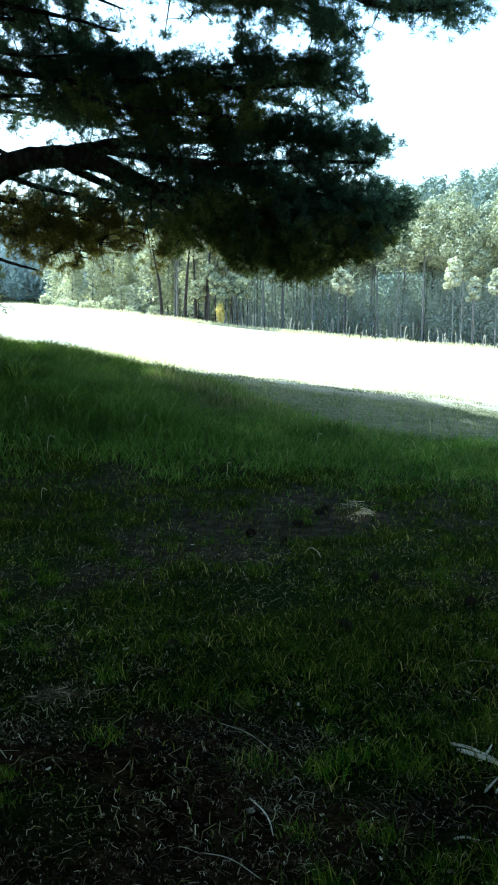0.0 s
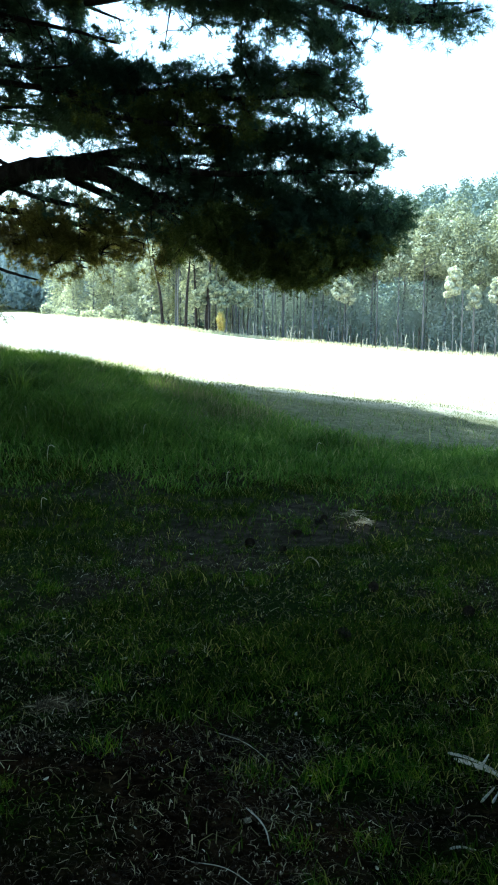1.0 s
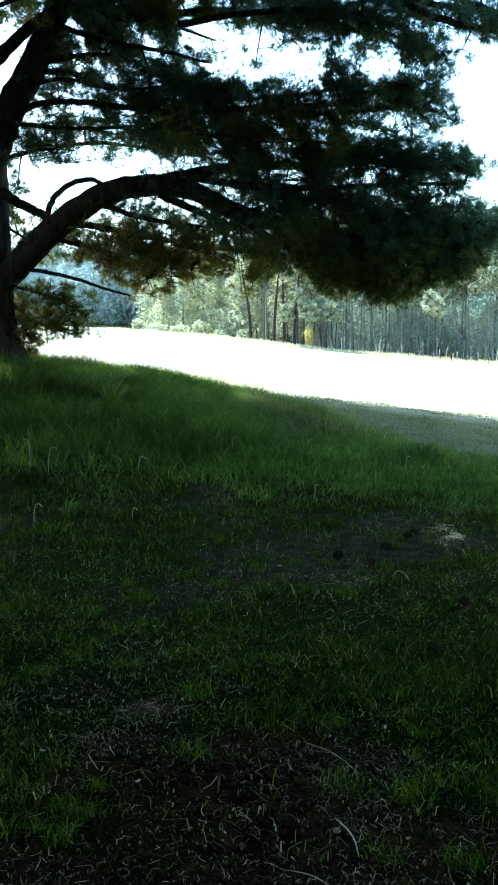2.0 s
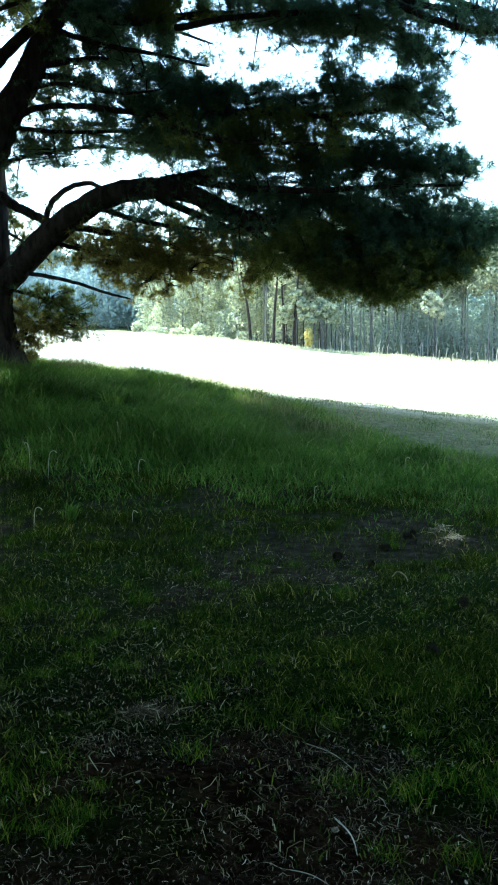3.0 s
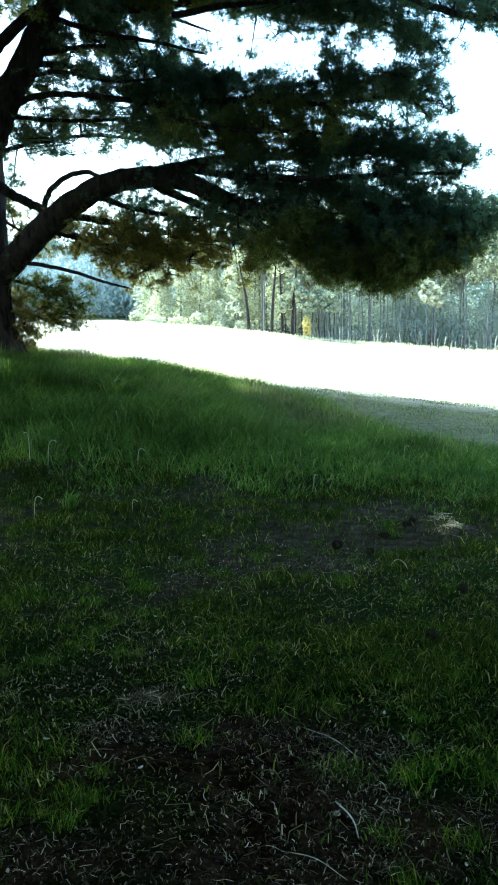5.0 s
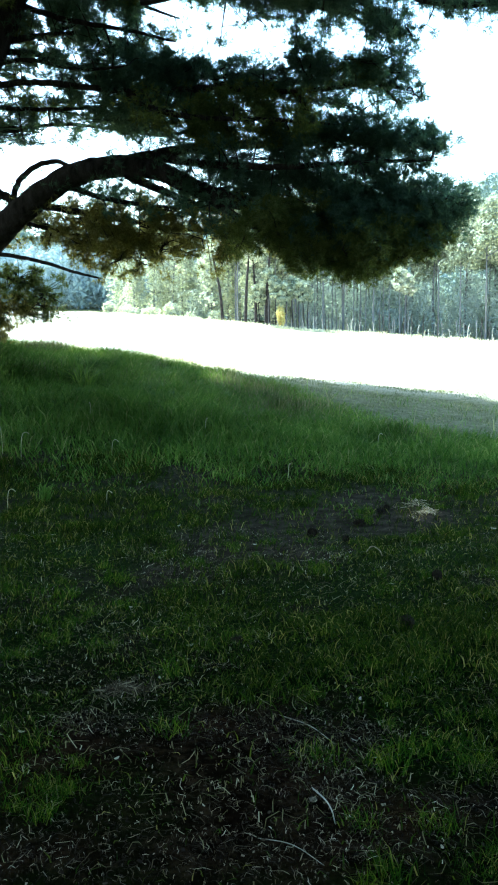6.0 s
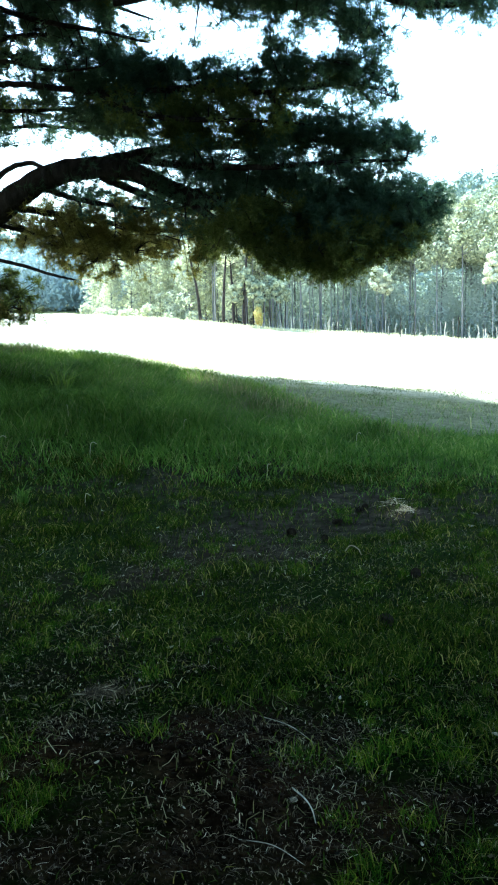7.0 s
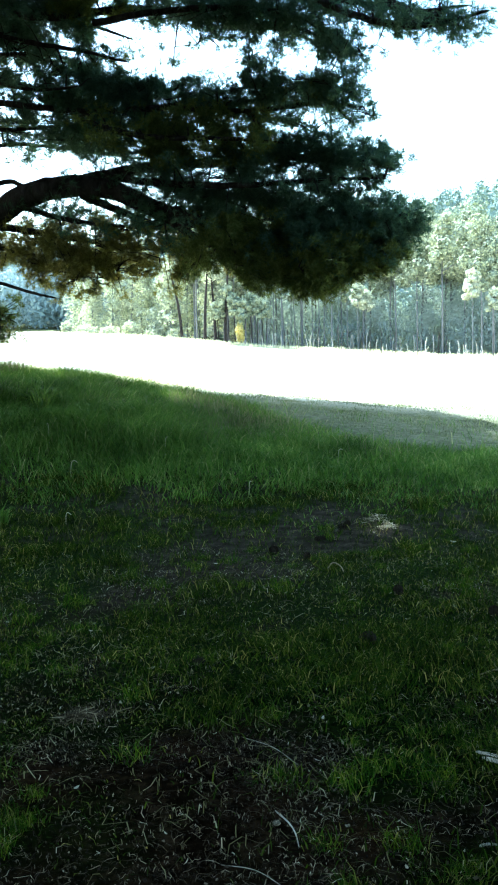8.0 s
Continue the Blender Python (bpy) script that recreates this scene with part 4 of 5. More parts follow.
pales = [far_tree("pale_tree", h, b, s, PALE_LEAF, "airy pale green tree with light hanging foliage", c, 150, k) for h, b, s, c, k in ((11.0, 0.10, 2.3, 30, 0.4), (9.0, 0.05, 2.0, 26, -0.4), (12.5, 0.22, 2.2, 28, 0.9))]
planted(pales, [(float(u) * y, float(y)) for u, y in zip(np.linspace(-0.20, -0.03, 15) + rng.uniform(-0.006, 0.006, 15), 116 + 12 * rng.random(15))])


def far_woods():
    """The woods that cover the hill, too many trees to count."""
    out, left = [], []
    for n in range(1900):
        if n < 500:
            y = 175 + 60 * rng.random()
            x = y * rng.uniform(-0.55, -0.03)
        elif n < 750:
            y = 150 + 40 * rng.random()
            x = y * rng.uniform(-0.1, 0.5)
        else:
            y = 215 + 215 * rng.random() ** 0.8
            x = y * rng.uniform(-0.55, 0.5)
        h, w = rng.uniform(8, 13), rng.uniform(2.4, 4.0)
        (left if n < 500 else out).append(leaf_ball((x, y, float(land(x, y)) + h * 0.5), np.array([w, w, h * 0.52]), 240 if n < 500 else 120, 0.44 if n < 500 else 0.68, 0.18))
    v = np.vstack(out)
    ob = new("hill_woods", mesh_of("hill_woods", v, np.arange(len(v)).reshape(-1, 3), SLOPE_HAZE_WOOD))
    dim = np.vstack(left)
    tagged(new("distant_woods", mesh_of("distant_woods", dim, np.arange(len(dim)).reshape(-1, 3), HILL_HAZE_WOOD)), "woods at the meadow's far end, haze put into their blue-grey", "woods", kind="stuff")
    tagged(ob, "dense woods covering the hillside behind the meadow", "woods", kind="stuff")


def undergrowth():
    """Brush filled in between the trunks, tinted for the haze inside the wood."""
    out = []
    for n in range(780):
        u = rng.uniform(-0.02, 0.48)
        y = 114.5 - 18 * ease(u, 0.0, 0.45) + 26 * rng.random()
        h = rng.uniform(3.0, 10.0)
        out.append(leaf_ball((u * y, y, float(land(u * y, y)) + h * 0.45), np.array([1.8, 1.8, h * 0.55]), 340, 0.14, 0.12))
    v = np.vstack(out)
    tagged(new("undergrowth", mesh_of("undergrowth", v, np.arange(len(v)).reshape(-1, 3), HAZE_BRUSH)), "added brush between the trunks, coloured grey-blue for haze", "undergrowth", kind="stuff")


undergrowth()
far_woods()


# ---- grass ----
def grown(name, label, count, u_range, y_range, height, width, lean, stuff, density, power=0.5):
    """Grass over a stretch of the plan: as many blades as asked, thick where density is high."""
    out, need = [], count
    while need > 0:
        y = y_range[0] + (y_range[1] - y_range[0]) * rng.random(count * 2) ** power
        x = y * rng.uniform(*u_range, count * 2)
        keep = rng.random(count * 2) < density(x, y)
        p = np.stack([x[keep], y[keep]], 1)[:need]
        out.append(p)
        need -= len(p)
    p = np.vstack(out)
    places = np.column_stack([p, land(p[:, 0], p[:, 1]) - 0.01])
    tall = height(p[:, 0], p[:, 1]) * (0.45 + 0.75 * rng.random(len(p)))
    wide = width * (0.6 + 0.8 * rng.random(len(p)))
    ob = new(name, mesh_of(name, *blades(places, tall, wide, lean), stuff))
    return tagged(ob, label, "grass", kind="stuff")


def tall_share(x, y):
    """Where the tall grass stands: beyond the trodden earth, thick on the bank and thin towards the right."""
    u = x / y
    return ease(y + 1.6 * (vnoise(x, y, 1.6) - 0.5) + 2.2 * (vnoise(x, y, 0.6, 3) - 0.5), 7.4, 9.6) * (1 - 0.99 * ease(u + 0.03 * (y - 13) + 0.06 * (vnoise(x, y, 1.1, 6) - 0.5), -0.07, 0.07) * ease(y, 10.8, 12.8))


grown("tall_grass", "tall shaded green grass on the bank below the pine", 90000, (-0.44, 0.36), (7.0, 16.6), lambda x, y: 0.07 + 0.34 * ease(y, 7.5, 11.5) * (0.25 + 0.6 * vnoise(x, y, 1.3, 7) + 0.45 * vnoise(x, y, 0.35, 2)) * (1 + 0.25 * ease(-x / y, 0.04, 0.14)) * (1 - 0.45 * ease(x / y, -0.05, 0.2)) * (1 - 0.6 * ease(x / y + 0.03 * (y - 13), -0.03, 0.1) * ease(y, 11.5, 13.5)), 0.009, 1.2, GRASS, tall_share)
grown("shaded_low_grass", "sparse low grass in tufts on shaded earth", 90000, (-0.46, 0.38), (1.9, 9.5), lambda x, y: 0.02 + 0.09 * vnoise(x, y, 0.5, 8) ** 1.5 + 0.035 * ease(y, 4, 8), 0.0042, 1.2, SHADED_LOW_GRASS, lambda x, y: (0.12 + 0.88 * turf_share(x, y)) * (0.35 + 0.65 * ease(y, 2.4, 4.4)) * (0.3 + 0.7 * ease(vnoise(x, y, 0.15, 4), 0.3, 0.7)), 0.6)
# grey blades inside the shade, whitened ones beyond: colour follows the shadow's edge
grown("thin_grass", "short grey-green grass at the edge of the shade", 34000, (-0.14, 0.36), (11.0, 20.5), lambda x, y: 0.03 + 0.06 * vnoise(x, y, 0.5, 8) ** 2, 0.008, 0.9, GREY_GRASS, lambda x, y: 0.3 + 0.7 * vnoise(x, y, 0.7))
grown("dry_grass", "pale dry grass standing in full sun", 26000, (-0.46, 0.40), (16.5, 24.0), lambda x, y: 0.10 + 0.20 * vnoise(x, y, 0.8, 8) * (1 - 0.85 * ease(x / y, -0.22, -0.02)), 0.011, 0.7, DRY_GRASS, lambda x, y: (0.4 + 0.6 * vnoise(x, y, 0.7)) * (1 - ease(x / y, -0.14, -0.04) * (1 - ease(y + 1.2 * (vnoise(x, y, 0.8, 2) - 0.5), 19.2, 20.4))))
grown("meadow_fringe", "tall pale dry grass along the foot of the wood", 9000, (-0.26, 0.42), (86.0, 106.0), lambda x, y: 0.2 + 0.45 * vnoise(x, y, 2.0, 8), 0.05, 0.6, DRY_GRASS, lambda x, y: ease(y + 18 * ease(x / y, 0.0, 0.45), 98.0, 99.5) * (1 - ease(y + 18 * ease(x / y, 0.0, 0.45), 101.5, 103.5)))
grown("seed_grass", "thin grey seeding stalks above the shaded grass", 9000, (-0.44, 0.16), (10.5, 16.8), lambda x, y: 0.22 + 0.28 * vnoise(x, y, 0.7, 3), 0.006, 0.6, SEED_GRASS, lambda x, y: ease(vnoise(x, y, 0.9, 5), 0.35, 0.7) * (1 - ease(x / y + 0.03 * (y - 13), -0.06, 0.06) * ease(y, 10.8, 12.8)))


def scattered(name, label, count, x_range, y_range, height, width, lean, stuff):
    """Sparse grass all round, also beside and behind the path."""
    x, y = rng.uniform(*x_range, count), rng.uniform(*y_range, count)
    keep = (vnoise(x, y, 0.5, 1) + 0.3 * rng.random(count) > 0.55) & (rng.random(count) < np.where(y > 9, tall_share(x, np.maximum(y, 1.0)), 1.0))
    x, y = x[keep], y[keep]
    places = np.column_stack([x, y, land(x, y) - 0.01])
    tall = height * (0.4 + 0.8 * rng.random(len(x)))
    ob = new(name, mesh_of(name, *blades(places, tall, width * (0.6 + 0.8 * rng.random(len(x))), lean), stuff))
    return tagged(ob, label, "grass", kind="stuff")


scattered("grove_grass", "sparse low grass under the shading pines", 34000, (-12, 12), (-9, 9), 0.06, 0.0045, 1.1, SHADED_LOW_GRASS)
scattered("bank_grass", "tall shaded grass beyond the path's sides", 26000, (-14, 14), (9, 17), 0.28, 0.012, 0.85, GRASS)


# ---- litter on the trodden earth ----
def strewn(name, label, count, y_range, length, width, stuff, density, category="litter", hop=0.010, around=None):
    """Dry stalks, needles and bark bits lying about."""
    out, need = [], count
    while need > 0:
        y = y_range[0] + (y_range[1] - y_range[0]) * rng.random(count * 2) ** 0.7
        x = rng.uniform(*around, count * 2) if around else y * rng.uniform(-0.46, 0.40, count * 2)
        keep = rng.random(count * 2) < density(x, y)
        p = np.stack([x[keep], y[keep]], 1)[:need]
        out.append(p)
        need -= len(p)
    p = np.vstack(out)
    n = len(p)
    a = rng.random(n) * 2 * np.pi
    way = np.stack([np.cos(a), np.sin(a)], 1)
    turn = np.stack([-np.sin(a), np.cos(a)], 1)
    long = (length * (0.18 + 1.5 * rng.random(n) ** 2.6))[:, None]
    bow = rng.normal(size=(n, 1)) * 0.15 * long
    kink = rng.normal(size=(n, 1)) * 0.10 * long
    wide = turn * (width * (0.6 + 0.8 * rng.random(n)))[:, None] * 0.5
    one, two, end = p + way * long * 0.33 + turn * (bow + kink), p + way * long * 0.68 + turn * (bow - kink), p + way * long
    flat = [p - wide, p + wide, one - wide, one + wide, two - wide, two + wide, end]
    rise, drop = hop * rng.random(n), hop * rng.random(n)
    lift = [0.0 * a, 0.0 * a, rise, rise, drop, drop, hop * 1.5 * rng.random(n) ** 2]
    verts = np.stack([np.column_stack([f, land(f[:, 0], f[:, 1]) + 0.006 + h]) for f, h in zip(flat, lift)], 1).reshape(-1, 3)
    q = np.arange(n)[:, None, None] * 7
    faces = (q + np.array([[0, 1, 3], [0, 3, 2], [2, 3, 5], [2, 5, 4], [4, 5, 6]])[None]).reshape(-1, 3)
    return tagged(new(name, mesh_of(name, verts, faces, stuff)), label, category, kind="stuff")


strewn("dry_litter", "dry stalks and fallen needles strewn on dark earth", 17000, (1.9, 6.8), 0.044, 0.0015, STRAW, lambda x, y: 0.22 + 0.78 * (1 - turf_share(x, y)) * ease(vnoise(x, y, 0.35, 6), 0.2, 0.6))
strewn("fallen_needles", "brown fallen needles and crumbled bark matted on earth", 15000, (1.9, 5.0), 0.026, 0.0019, FLAKE, lambda x, y: 0.1 + 0.9 * (1 - turf_share(x, y)) * ease(vnoise(x, y, 0.3, 12), 0.2, 0.6))
strewn("bleached_bits", "crisp bleached bits of straw and bark on dark litter", 1800, (1.9, 6.2), 0.026, 0.0019, PALE_STRAW, lambda x, y: 0.1 + 0.9 * (1 - turf_share(x, y)) * ease(vnoise(x, y, 0.35, 6), 0.3, 0.65))
strewn("curled_stalks", "curled tan grass stalks raised over the dark litter", 2600, (1.9, 6.6), 0.085, 0.0027, TAN_STRAW, lambda x, y: 0.15 + 0.85 * ease(vnoise(x, y, 0.25, 21), 0.35, 0.7), hop=0.028)
strewn("fallen_stalks", "bleached grass stalks lying among the low grass", 3600, (4.6, 10.0), 0.10, 0.0034, STRAW, lambda x, y: ease(vnoise(x, y, 0.5, 6), 0.4, 0.8))
strewn("grove_litter", "fallen needles and stalks strewn under the shading pines", 9000, (-8.0, 8.0), 0.06, 0.003, STRAW, lambda x, y: 0.1 + 0.9 * (1 - turf_share(x, y)), around=(-10.0, 10.0))


def chip_bed(count):
    """Bark flakes: small crooked slabs lying at all angles."""
    y = 2.0 + 3.6 * rng.random(count) ** 0.9
    x = y * rng.uniform(-0.40, 0.38, count)
    size = 0.003 + 0.006 * rng.random((count, 1, 1)) ** 2
    box = np.array([[-1, -0.5, -0.2], [1, -0.6, -0.2], [0.8, 0.5, -0.2], [-0.9, 0.4, -0.2], [-1, -0.5, 0.2], [1, -0.6, 0.15], [0.8, 0.5, 0.25], [-0.9, 0.4, 0.2]])
    a, b = rng.random(count) * 6.28, rng.normal(size=count) * 0.35
    ca, sa, cb, sb = np.cos(a), np.sin(a), np.cos(b), np.sin(b)
    turn = np.stack([np.stack([ca, -sa * cb, sa * sb], -1), np.stack([sa, ca * cb, -ca * sb], -1), np.stack([0 * a, sb, cb], -1)], 1)
    verts = (box[None] * size) @ np.transpose(turn, (0, 2, 1)) + np.stack([x, y, land(x, y) + 0.008], 1)[:, None]
    quads = np.array([[0, 3, 2, 1], [4, 5, 6, 7], [0, 1, 5, 4], [1, 2, 6, 5], [2, 3, 7, 6], [3, 0, 4, 7]])
    faces = (np.arange(count)[:, None, None] * 8 + quads[None]).reshape(-1, 4)
    tagged(new("bark_flakes", mesh_of("bark_flakes", verts.reshape(-1, 3), faces, FLAKE)), "small bark flakes scattered over the earth", "litter", kind="stuff")


chip_bed(1300)


def on_land(x, y, up=0.0):
    return (x, y, float(land(x, y)) + up)


def stick(name, label, places, r0, r1, knots=True, stuff=DEADWOOD):
    """A dead stick lying on the ground through a few places of the plan."""
    line = spline([on_land(x, y, r0 + up) for x, y, up in places], 7 * (len(places) - 1) + 1)
    radii = np.linspace(r0, r1, len(line))
    radii[0], radii[-1] = r0 * 0.5, r1 * 0.4
    pieces = [tube(line, radii, 7, 0.25)]
    if knots:
        k = line[len(line) // 3]
        pieces.append(tube(np.array([k, k + (0.02, 0.015, 0.02), k + (0.035, 0.03, 0.035)]), np.array([r1, r1 * 0.7, r1 * 0.3]), 5))
    ob = new(name, mesh_of(name, *joined(pieces), stuff, True))
    return tagged(ob, label, "stick", "fallen sticks")


stick("dead_stick", "straight weathered grey stick on the litter", [(0.765, 3.12, 0.008), (0.86, 2.97, 0.018), (0.97, 2.80, 0.008)], 0.008, 0.006, True, PALE_BARK)
stick("dead_stick", "thin split stick beside a thicker one", [(0.75, 3.16, 0.015), (0.81, 3.08, 0.026), (0.88, 2.98, 0.016)], 0.006, 0.004, False, PALE_BARK)
stick("wood_splinter", "short pale splinter of broken wood", [(0.775, 2.78, 0.0), (0.845, 2.87, 0.01)], 0.005, 0.003, False, PALE_BARK)
stick("wood_splinter", "short pale splinter of broken wood", [(0.81, 2.77, 0.0), (0.86, 2.85, 0.012)], 0.005, 0.003, False, PALE_BARK)
stick("bent_twig", "thin bent pale twig among needles", [(0.015, 2.66, 0.0), (0.055, 2.58, 0.012), (0.075, 2.53, 0.008), (0.085, 2.46, 0.0)], 0.0026, 0.0018, False, PALE_BARK)
stick("short_stick", "short bleached stick lying on dark litter", [(0.61, 2.485, 0.0), (0.645, 2.49, 0.005), (0.685, 2.48, 0.0)], 0.004, 0.003, False, PALE_BARK)
stick("pale_stick", "pale thin stick lying in low grass", [(0.97, 4.08, 0.0), (1.05, 4.09, 0.01), (1.14, 4.07, 0.0)], 0.004, 0.003, False)
stick("curved_twig", "small curved pale twig on bare earth", [(0.39, 6.07, 0.0), (0.43, 6.10, 0.03), (0.475, 6.03, 0.02), (0.49, 5.95, 0.0)], 0.005, 0.003, False)
stick("thin_twig", "thin straight grey twig lying over needles", [(-0.11, 3.28, 0.0), (0.01, 3.17, 0.003), (0.10, 3.04, 0.0)], 0.0019, 0.0013, False, PALE_BARK)
stick("long_twig", "long thin twig lying across the litter", [(-0.15, 2.38, 0.0), (-0.04, 2.34, 0.01), (0.05, 2.25, 0.0)], 0.0014, 0.0010, False, PALE_BARK)


def pine_cone(x, y, size, turn):
    """An open fallen cone: a core set round with rows of scales."""
    rows, verts, faces = 9, [], []
    for r in range(rows):
        f = (r + 0.5) / rows
        ring = 0.42 * size * math.sin(math.pi * (0.12 + 0.8 * f)) ** 0.8
        for k in range(8):
            a = k * math.pi / 4 + r * 0.39
            c, s = math.cos(a), math.sin(a)
            out, up, w = ring, (f - 0.5) * size, 0.17 * size
            base = len(verts)
            verts += [(0.45 * out * c, 0.45 * out * s, up - 0.03 * size), (out * c + w * -s * 0.5, out * s + w * c * 0.5, up + 0.05 * size), (1.12 * out * c, 1.12 * out * s, up + 0.09 * size), (out * c - w * -s * 0.5, out * s - w * c * 0.5, up + 0.05 * size)]
            faces.append((base, base + 1, base + 2, base + 3))
    core = tube(np.array([(0, 0, -0.5 * size), (0, 0, -0.2 * size), (0, 0, 0.2 * size), (0, 0, 0.48 * size)]), np.array([0.06, 0.24, 0.22, 0.02]) * size, 8)
    ob = new("pine_cone", mesh_of("pine_cone", *joined([core, (np.array(verts), np.array(faces))]), CONE))
    ob.matrix_world = pose(*on_land(x, y, 0.36 * size), 84, 0, turn)
    return tagged(ob, "dark open pine cone lying on the earth", "pine cone", "fallen pine cones")


for n, (x, y) in enumerate(((0.64, 7.48), (0.58, 7.30), (0.38, 6.93), (0.26, 6.46), (0.78, 5.42), (0.51, 4.54), (-0.35, 4.25), (1.25, 4.95), (0.02, 6.6))):
    pine_cone(x, y, 0.062 + 0.012 * (n % 3), 47 * n)


def straw_heap(x, y, wide, count, label, tall=0.03, stuff=PALE_STRAW):
    """A little heap of dry stalks, crossed and matted."""
    p = rng.normal(size=(count, 2)) * wide * np.array([0.42, 0.30])
    r = np.linalg.norm(p / wide, axis=1)
    a = rng.random(count) * 2 * np.pi
    way = np.stack([np.cos(a), np.sin(a), 0.22 * rng.normal(size=count)], 1)
    long = wide * (0.15 + 0.35 * rng.random((count, 1)))
    c = np.column_stack([p[:, 0] + x, p[:, 1] + y, land(p[:, 0] + x, p[:, 1] + y) + 0.008 + tall * np.exp(-4 * r * r) * rng.random(count)])
    wide_by = np.array([0, 0, 1.0]) * 0.0008 + np.cross(way, (0, 0, 1.0)) * 0.0014
    verts = np.stack([c - way * long - wide_by, c - way * long + wide_by, c - wide_by + (0, 0, 0.006), c + wide_by + (0, 0, 0.006), c + way * long], 1).reshape(-1, 3)
    faces = (np.arange(count)[:, None, None] * 5 + np.array([[0, 1, 3], [0, 3, 2], [2, 3, 4]])[None]).reshape(-1, 3)
    return tagged(new("straw_heap", mesh_of("straw_heap", verts, faces, stuff)), label, "straw", kind="stuff")


straw_heap(0.96, 7.36, 0.095, 120, "small heap of pale dry straw on bare earth", 0.06)
straw_heap(0.90, 7.62, 0.15, 70, "matted yellowish dry grass beside bare earth", 0.06)
straw_heap(-0.78, 3.56, 0.15, 260, "matted patch of tan dry grass", 0.03, STRAW)


def stalk(x, y, height, hook, turn):
    """A dry grass stalk, its head bent over."""
    top = height
    c, s = math.cos(turn), math.sin(turn)
    base = on_land(x, y)
    line = spline([(base[0] + d * c, base[1] + d * s, base[2] + h) for d, h in ((0, -0.02), (0.02 * top, 0.55 * top), (0.08 * top, 0.92 * top), (0.22 * top, top), (0.22 * top + hook, top - 0.7 * hook))], 20)
    ob = new("dry_stalk", mesh_of("dry_stalk", *tube(line, np.linspace(0.0020, 0.0034, 20), 5, 0.2), PALE_STRAW, True))
    return tagged(ob, "bleached grass stalk bent over at its head", "grass stalk", "bent dry stalks")


for x, y, height, hook, turn in ((-2.05, 9.2, 0.20, 0.03, 0.2), (-3.17, 9.1, 0.30, 0.02, 2.6), (-2.93, 8.95, 0.28, 0.03, 0.3), (-2.49, 7.2, 0.20, 0.03, 0.1), (-0.21, 8.8, 0.14, 0.01, 1.0), (-1.75, 7.6, 0.10, 0.03, 0.6), (-2.6, 10.6, 0.3, 0.01, 2.0), (-1.2, 10.3, 0.26, 0.01, 1.2), (0.79, 10.6, 0.2, 0.02, 0.4)):
    stalk(x, y, height, hook, turn)


def fallen_leaf(x, y, size, turn):
    """A small dry leaf, pointed at both ends, cupped and curled up at one side."""
    u = np.linspace(-1, 1, 7)
    across = np.array([-1.0, 0.0, 1.0])
    half = 0.17 * (1 - u**2) ** 0.7 + 0.02
    verts = np.array([(0.5 * size * a, 0.5 * size * half[n] * b * 2, size * (0.16 * a * a + 0.22 * b * b * half[n] + 0.10 * a + 0.05)) for n, a in enumerate(u) for b in across])
    low = np.array([(3 * n + k, 3 * n + 3 + k, 3 * n + 4 + k, 3 * n + 1 + k) for n in range(6) for k in range(2)])
    ob = new("fallen_leaf", mesh_of("fallen_leaf", verts, low, LEAF_LITTER, True))
    ob.matrix_world = pose(*on_land(x, y, 0.012), 18, 10, turn)
    return tagged(ob, "small curled bleached leaf on dark ground", "leaf", "fallen leaves")


for n, (x, y, size) in enumerate(((-0.39, 6.32, 0.035), (-1.01, 6.79, 0.047), (-1.55, 7.36, 0.065), (-1.88, 6.4, 0.049), (-1.05, 5.55, 0.028), (-0.99, 4.82, 0.027), (-0.57, 4.14, 0.041), (-0.64, 3.69, 0.032), (-0.03, 5.09, 0.044), (0.73, 5.4, 0.037), (1.38, 6.76, 0.06), (0.76, 4.92, 0.031), (0.21, 3.49, 0.032), (0.17, 3.08, 0.03), (0.39, 2.6, 0.019), (0.38, 2.35, 0.021), (-1.04, 3.04, 0.026), (-0.64, 2.81, 0.025), (-0.31, 2.52, 0.019), (0.23, 2.9, 0.022))):
    fallen_leaf(x, y, size, 67 * n)


# ---- tufts, weeds and a stone ----
def tuft_mesh(name, count, reach, height, stuff):
    a, r = rng.random(count) * 6.28, reach * rng.random(count) ** 0.7
    p = np.stack([r * np.cos(a), r * np.sin(a), np.full(count, -0.012)], 1)
    return mesh_of(name, *blades(p, height * (0.4 + 0.7 * rng.random(count)), np.full(count, 0.0032), 1.1), stuff)


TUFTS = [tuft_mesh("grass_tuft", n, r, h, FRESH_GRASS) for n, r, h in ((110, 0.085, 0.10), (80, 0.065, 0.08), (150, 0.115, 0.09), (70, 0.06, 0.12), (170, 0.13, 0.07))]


def grass_tuft(x, y, kind, size, label="small tuft of fresh green grass"):
    ob = new("grass_tuft", TUFTS[kind])
    ob.matrix_world = pose(*on_land(x, y), 0, 0, 360 * rng.random()) @ Matrix.Scale(size, 4)
    return tagged(ob, label, "grass tuft", "tufts of fresh grass")


for n, (x, y) in enumerate(((0.57, 2.95), (0.47, 4.35), (0.05, 5.61), (-0.58, 3.74), (0.03, 2.86), (-0.35, 4.29), (-0.5, 3.05), (-1.48, 5.04), (0.30, 3.94), (0.52, 3.08), (-1.2, 5.38), (0.75, 4.7))):
    grass_tuft(x, y, n % 5, 0.95 + 0.12 * (n % 4))
grass_tuft(0.16, 2.46, 1, 0.9, "yellowing tuft of curled grass by a twig")
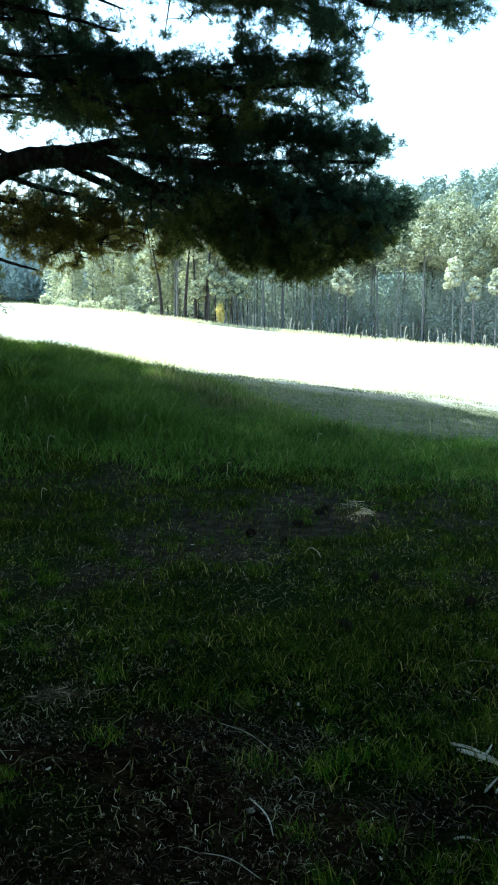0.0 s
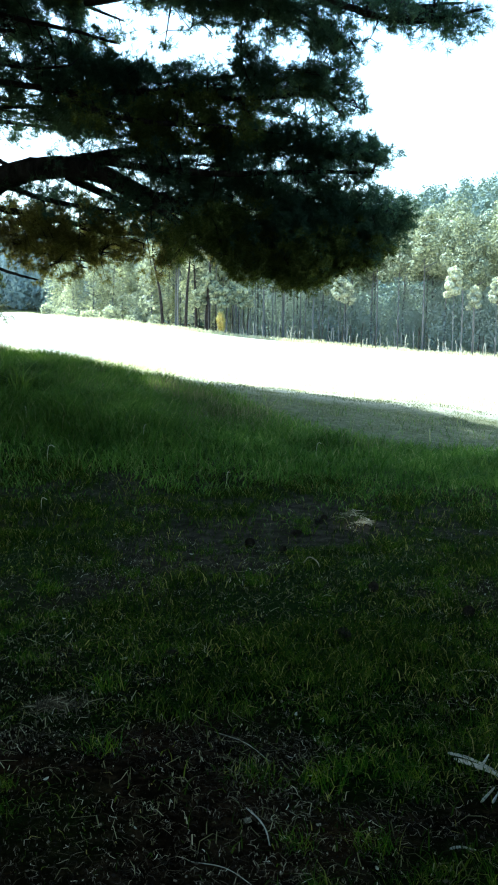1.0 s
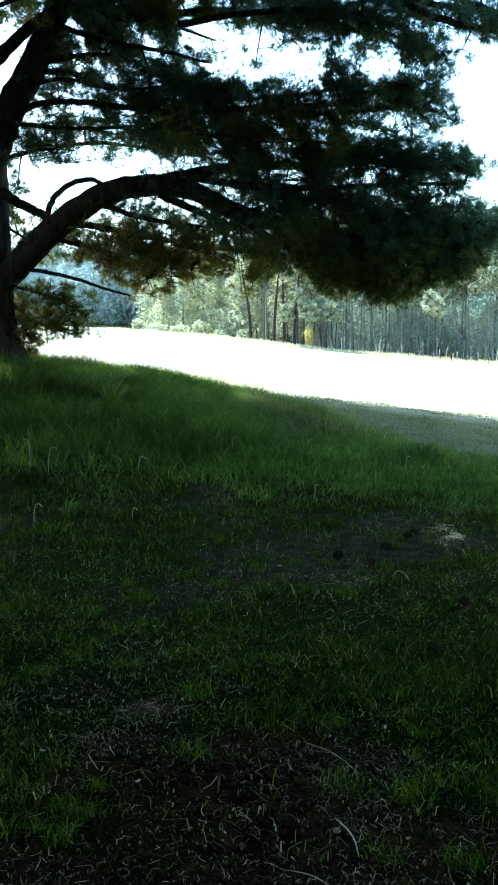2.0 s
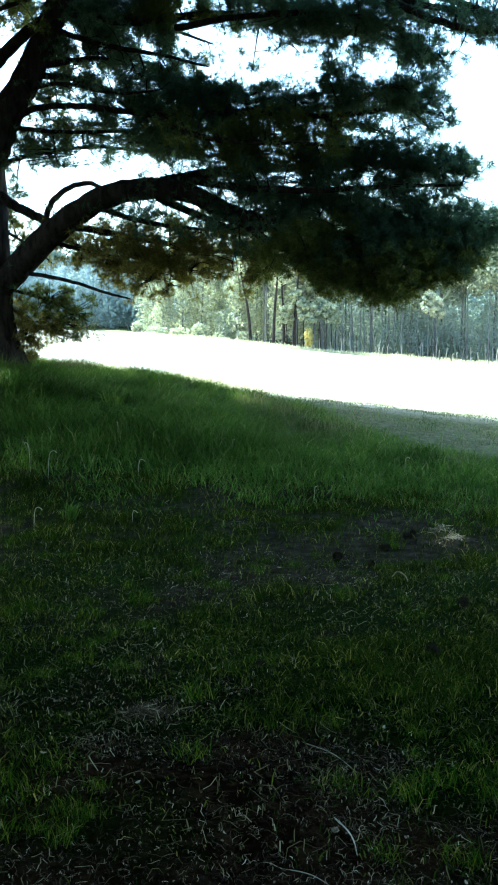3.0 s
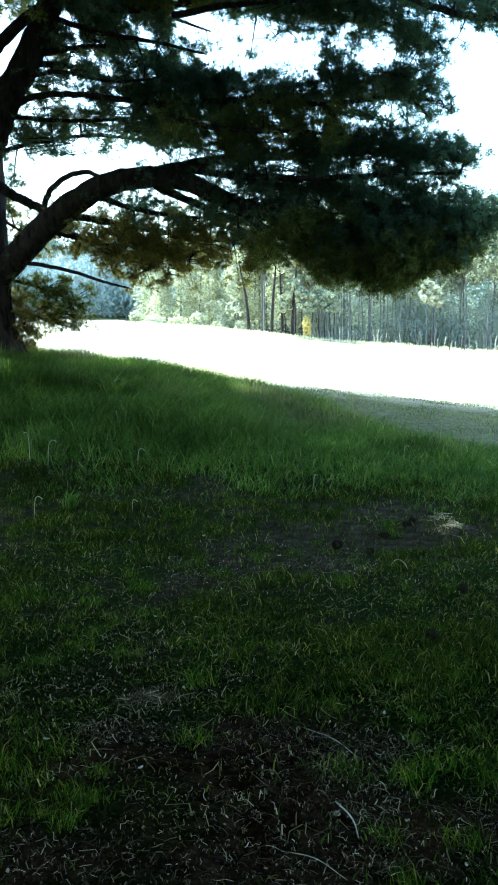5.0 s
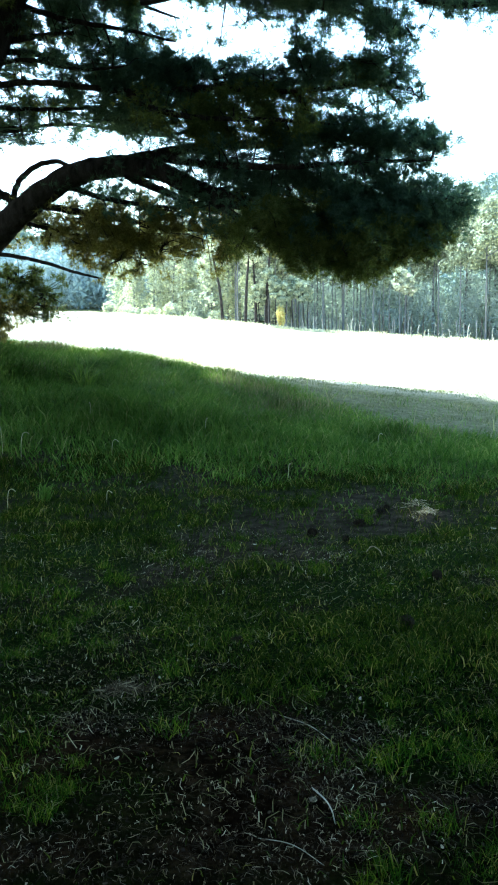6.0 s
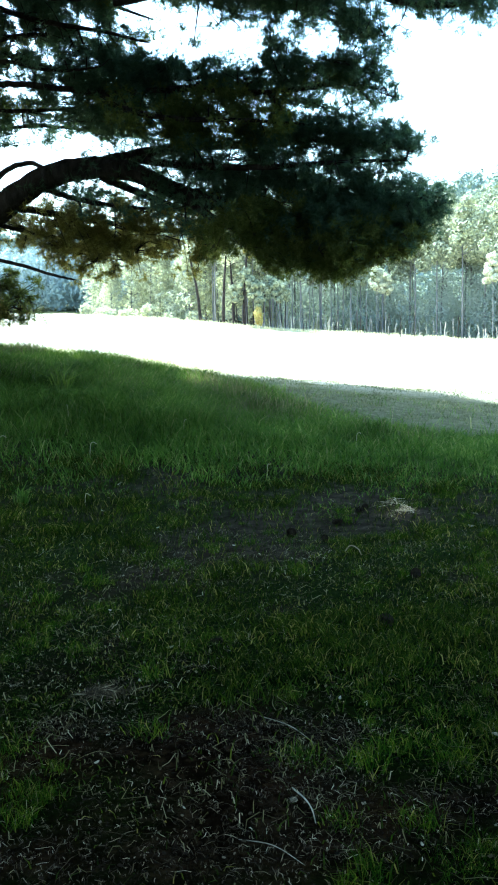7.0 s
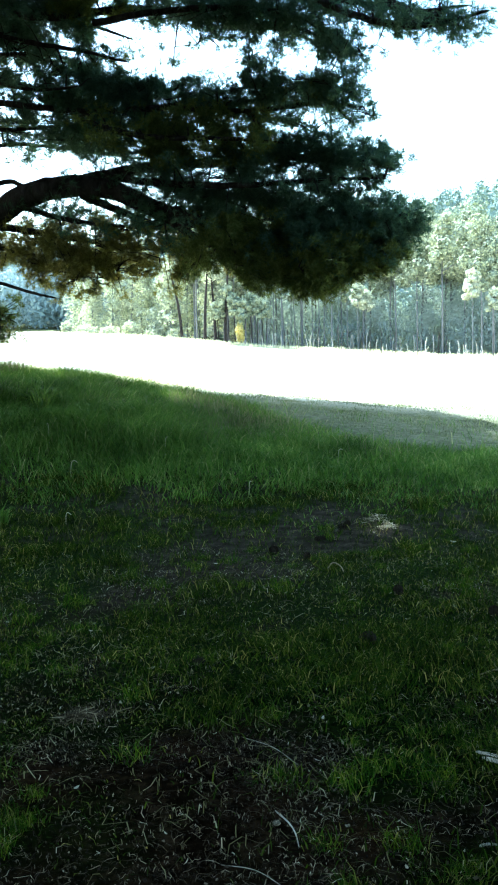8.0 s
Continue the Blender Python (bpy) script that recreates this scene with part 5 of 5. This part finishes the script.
for n in range(420):
    y = 2.1 + 6.4 * rng.random()
    x = y * rng.uniform(-0.42, 0.34)
    if vnoise(x, y, 0.8, 5) + 0.5 * rng.random() > 0.85:
        grass_tuft(x, y, n % 5, 0.5 + 0.6 * rng.random())


def weed(x, y, height, stuff, label):
    count = 46
    ob = new("weed", mesh_of("weed", *blades(np.zeros((count, 3)) + rng.normal(size=(count, 3)) * (0.03, 0.03, 0), height * (0.6 + 0.5 * rng.random(count)), np.full(count, 0.016), 0.9), stuff))
    ob.location = on_land(x, y, -0.01)
    return tagged(ob, label, "weed")


weed(-3.09, 12.3, 0.64, WEED_LEAF, "yellow-green leafy weed standing out of the grass")
weed(-5.05, 13.4, 0.50, WEED_LEAF, "light green leafy weed at the pine's foot")
weed(-2.3, 7.6, 0.22, GRASS, "upright green weed on trodden earth")
straw_heap(-1.45, 14.4, 0.40, 160, "flattened pale dry grass in the shade's edge", 0.12)


def pebble(x, y, size):
    bm = bmesh.new()
    bmesh.ops.create_icosphere(bm, subdivisions=2, radius=size)
    for v in bm.verts:
        v.co *= 1 + 0.25 * noise.noise(v.co * (2.2 / size))
        v.co.z *= 0.6
    me = bpy.data.meshes.new("pebble")
    bm.to_mesh(me)
    bm.free()
    me.materials.append(STONE)
    ob = new("pebble", me)
    ob.location = on_land(x, y, 0.3 * size)
    return tagged(ob, "small pale stone half sunk in litter", "stone")


pebble(0.02, 2.585, 0.012)
pebble(-0.92, 7.16, 0.016)


# ---- bushes at the far edge of the meadow ----
def bush(name, x, y, wide, high, leaf, label, count):
    base = on_land(x, y)
    ob = tagged(new(name), label, "bush")
    ob.location = base
    stems = []
    for k in range(6):
        a = k * 1.05
        stems.append(tube(spline([(0.05 * math.cos(a), 0.05 * math.sin(a), -0.1), (0.2 * wide * math.cos(a), 0.2 * wide * math.sin(a), 0.4 * high), (0.35 * wide * math.cos(a), 0.35 * wide * math.sin(a), 0.8 * high)], 6), np.linspace(0.03, 0.01, 6), 4))
    child("stems", mesh_of("stems", *joined(stems), FAR_BARK, True), ob)
    p = unit(rng.normal(size=(count, 3))) * rng.random((count, 1)) ** 0.4
    q = p * np.array([wide * 0.5, wide * 0.5, high * 0.48]) * (0.65 + 0.6 * vnoise(p[:, 0] * 4 + x, p[:, 2] * 4, 1.0))[:, None] + (0, 0, high * 0.52)
    way, turn = unit(rng.normal(size=(count, 3))), unit(rng.normal(size=(count, 3)))
    long = 0.10 + 0.16 * rng.random((count, 1))
    v = np.stack([q - way * long, q + turn * long, q + way * long], 1).reshape(-1, 3)
    child("leaves", mesh_of("leaves", v, np.arange(len(v)).reshape(-1, 3), leaf), ob)
    return ob


bush("yellow_shrub", -3.39, 103.5, 0.95, 2.8, YELLOW_LEAF, "upright shrub with bright yellow leaves between trunks", 700)
bush("pale_bush", -23.6, 106.5, 1.5, 1.6, PALE_LEAF, "small pale rounded bush at the meadow's edge", 500)
bush("dark_bush", -21.4, 106.8, 3.0, 0.9, FOREST, "low dark bush at the meadow's edge", 700)
for n in range(5):
    u = -0.20 + 0.024 * n
    y = 112 + 4 * rng.random()
    bush("pale_bush", u * y, y, 1.8 + rng.random(), 1.3 + 1.4 * rng.random(), PALE_LEAF, "loose pale green bush at the wood's edge", 900)
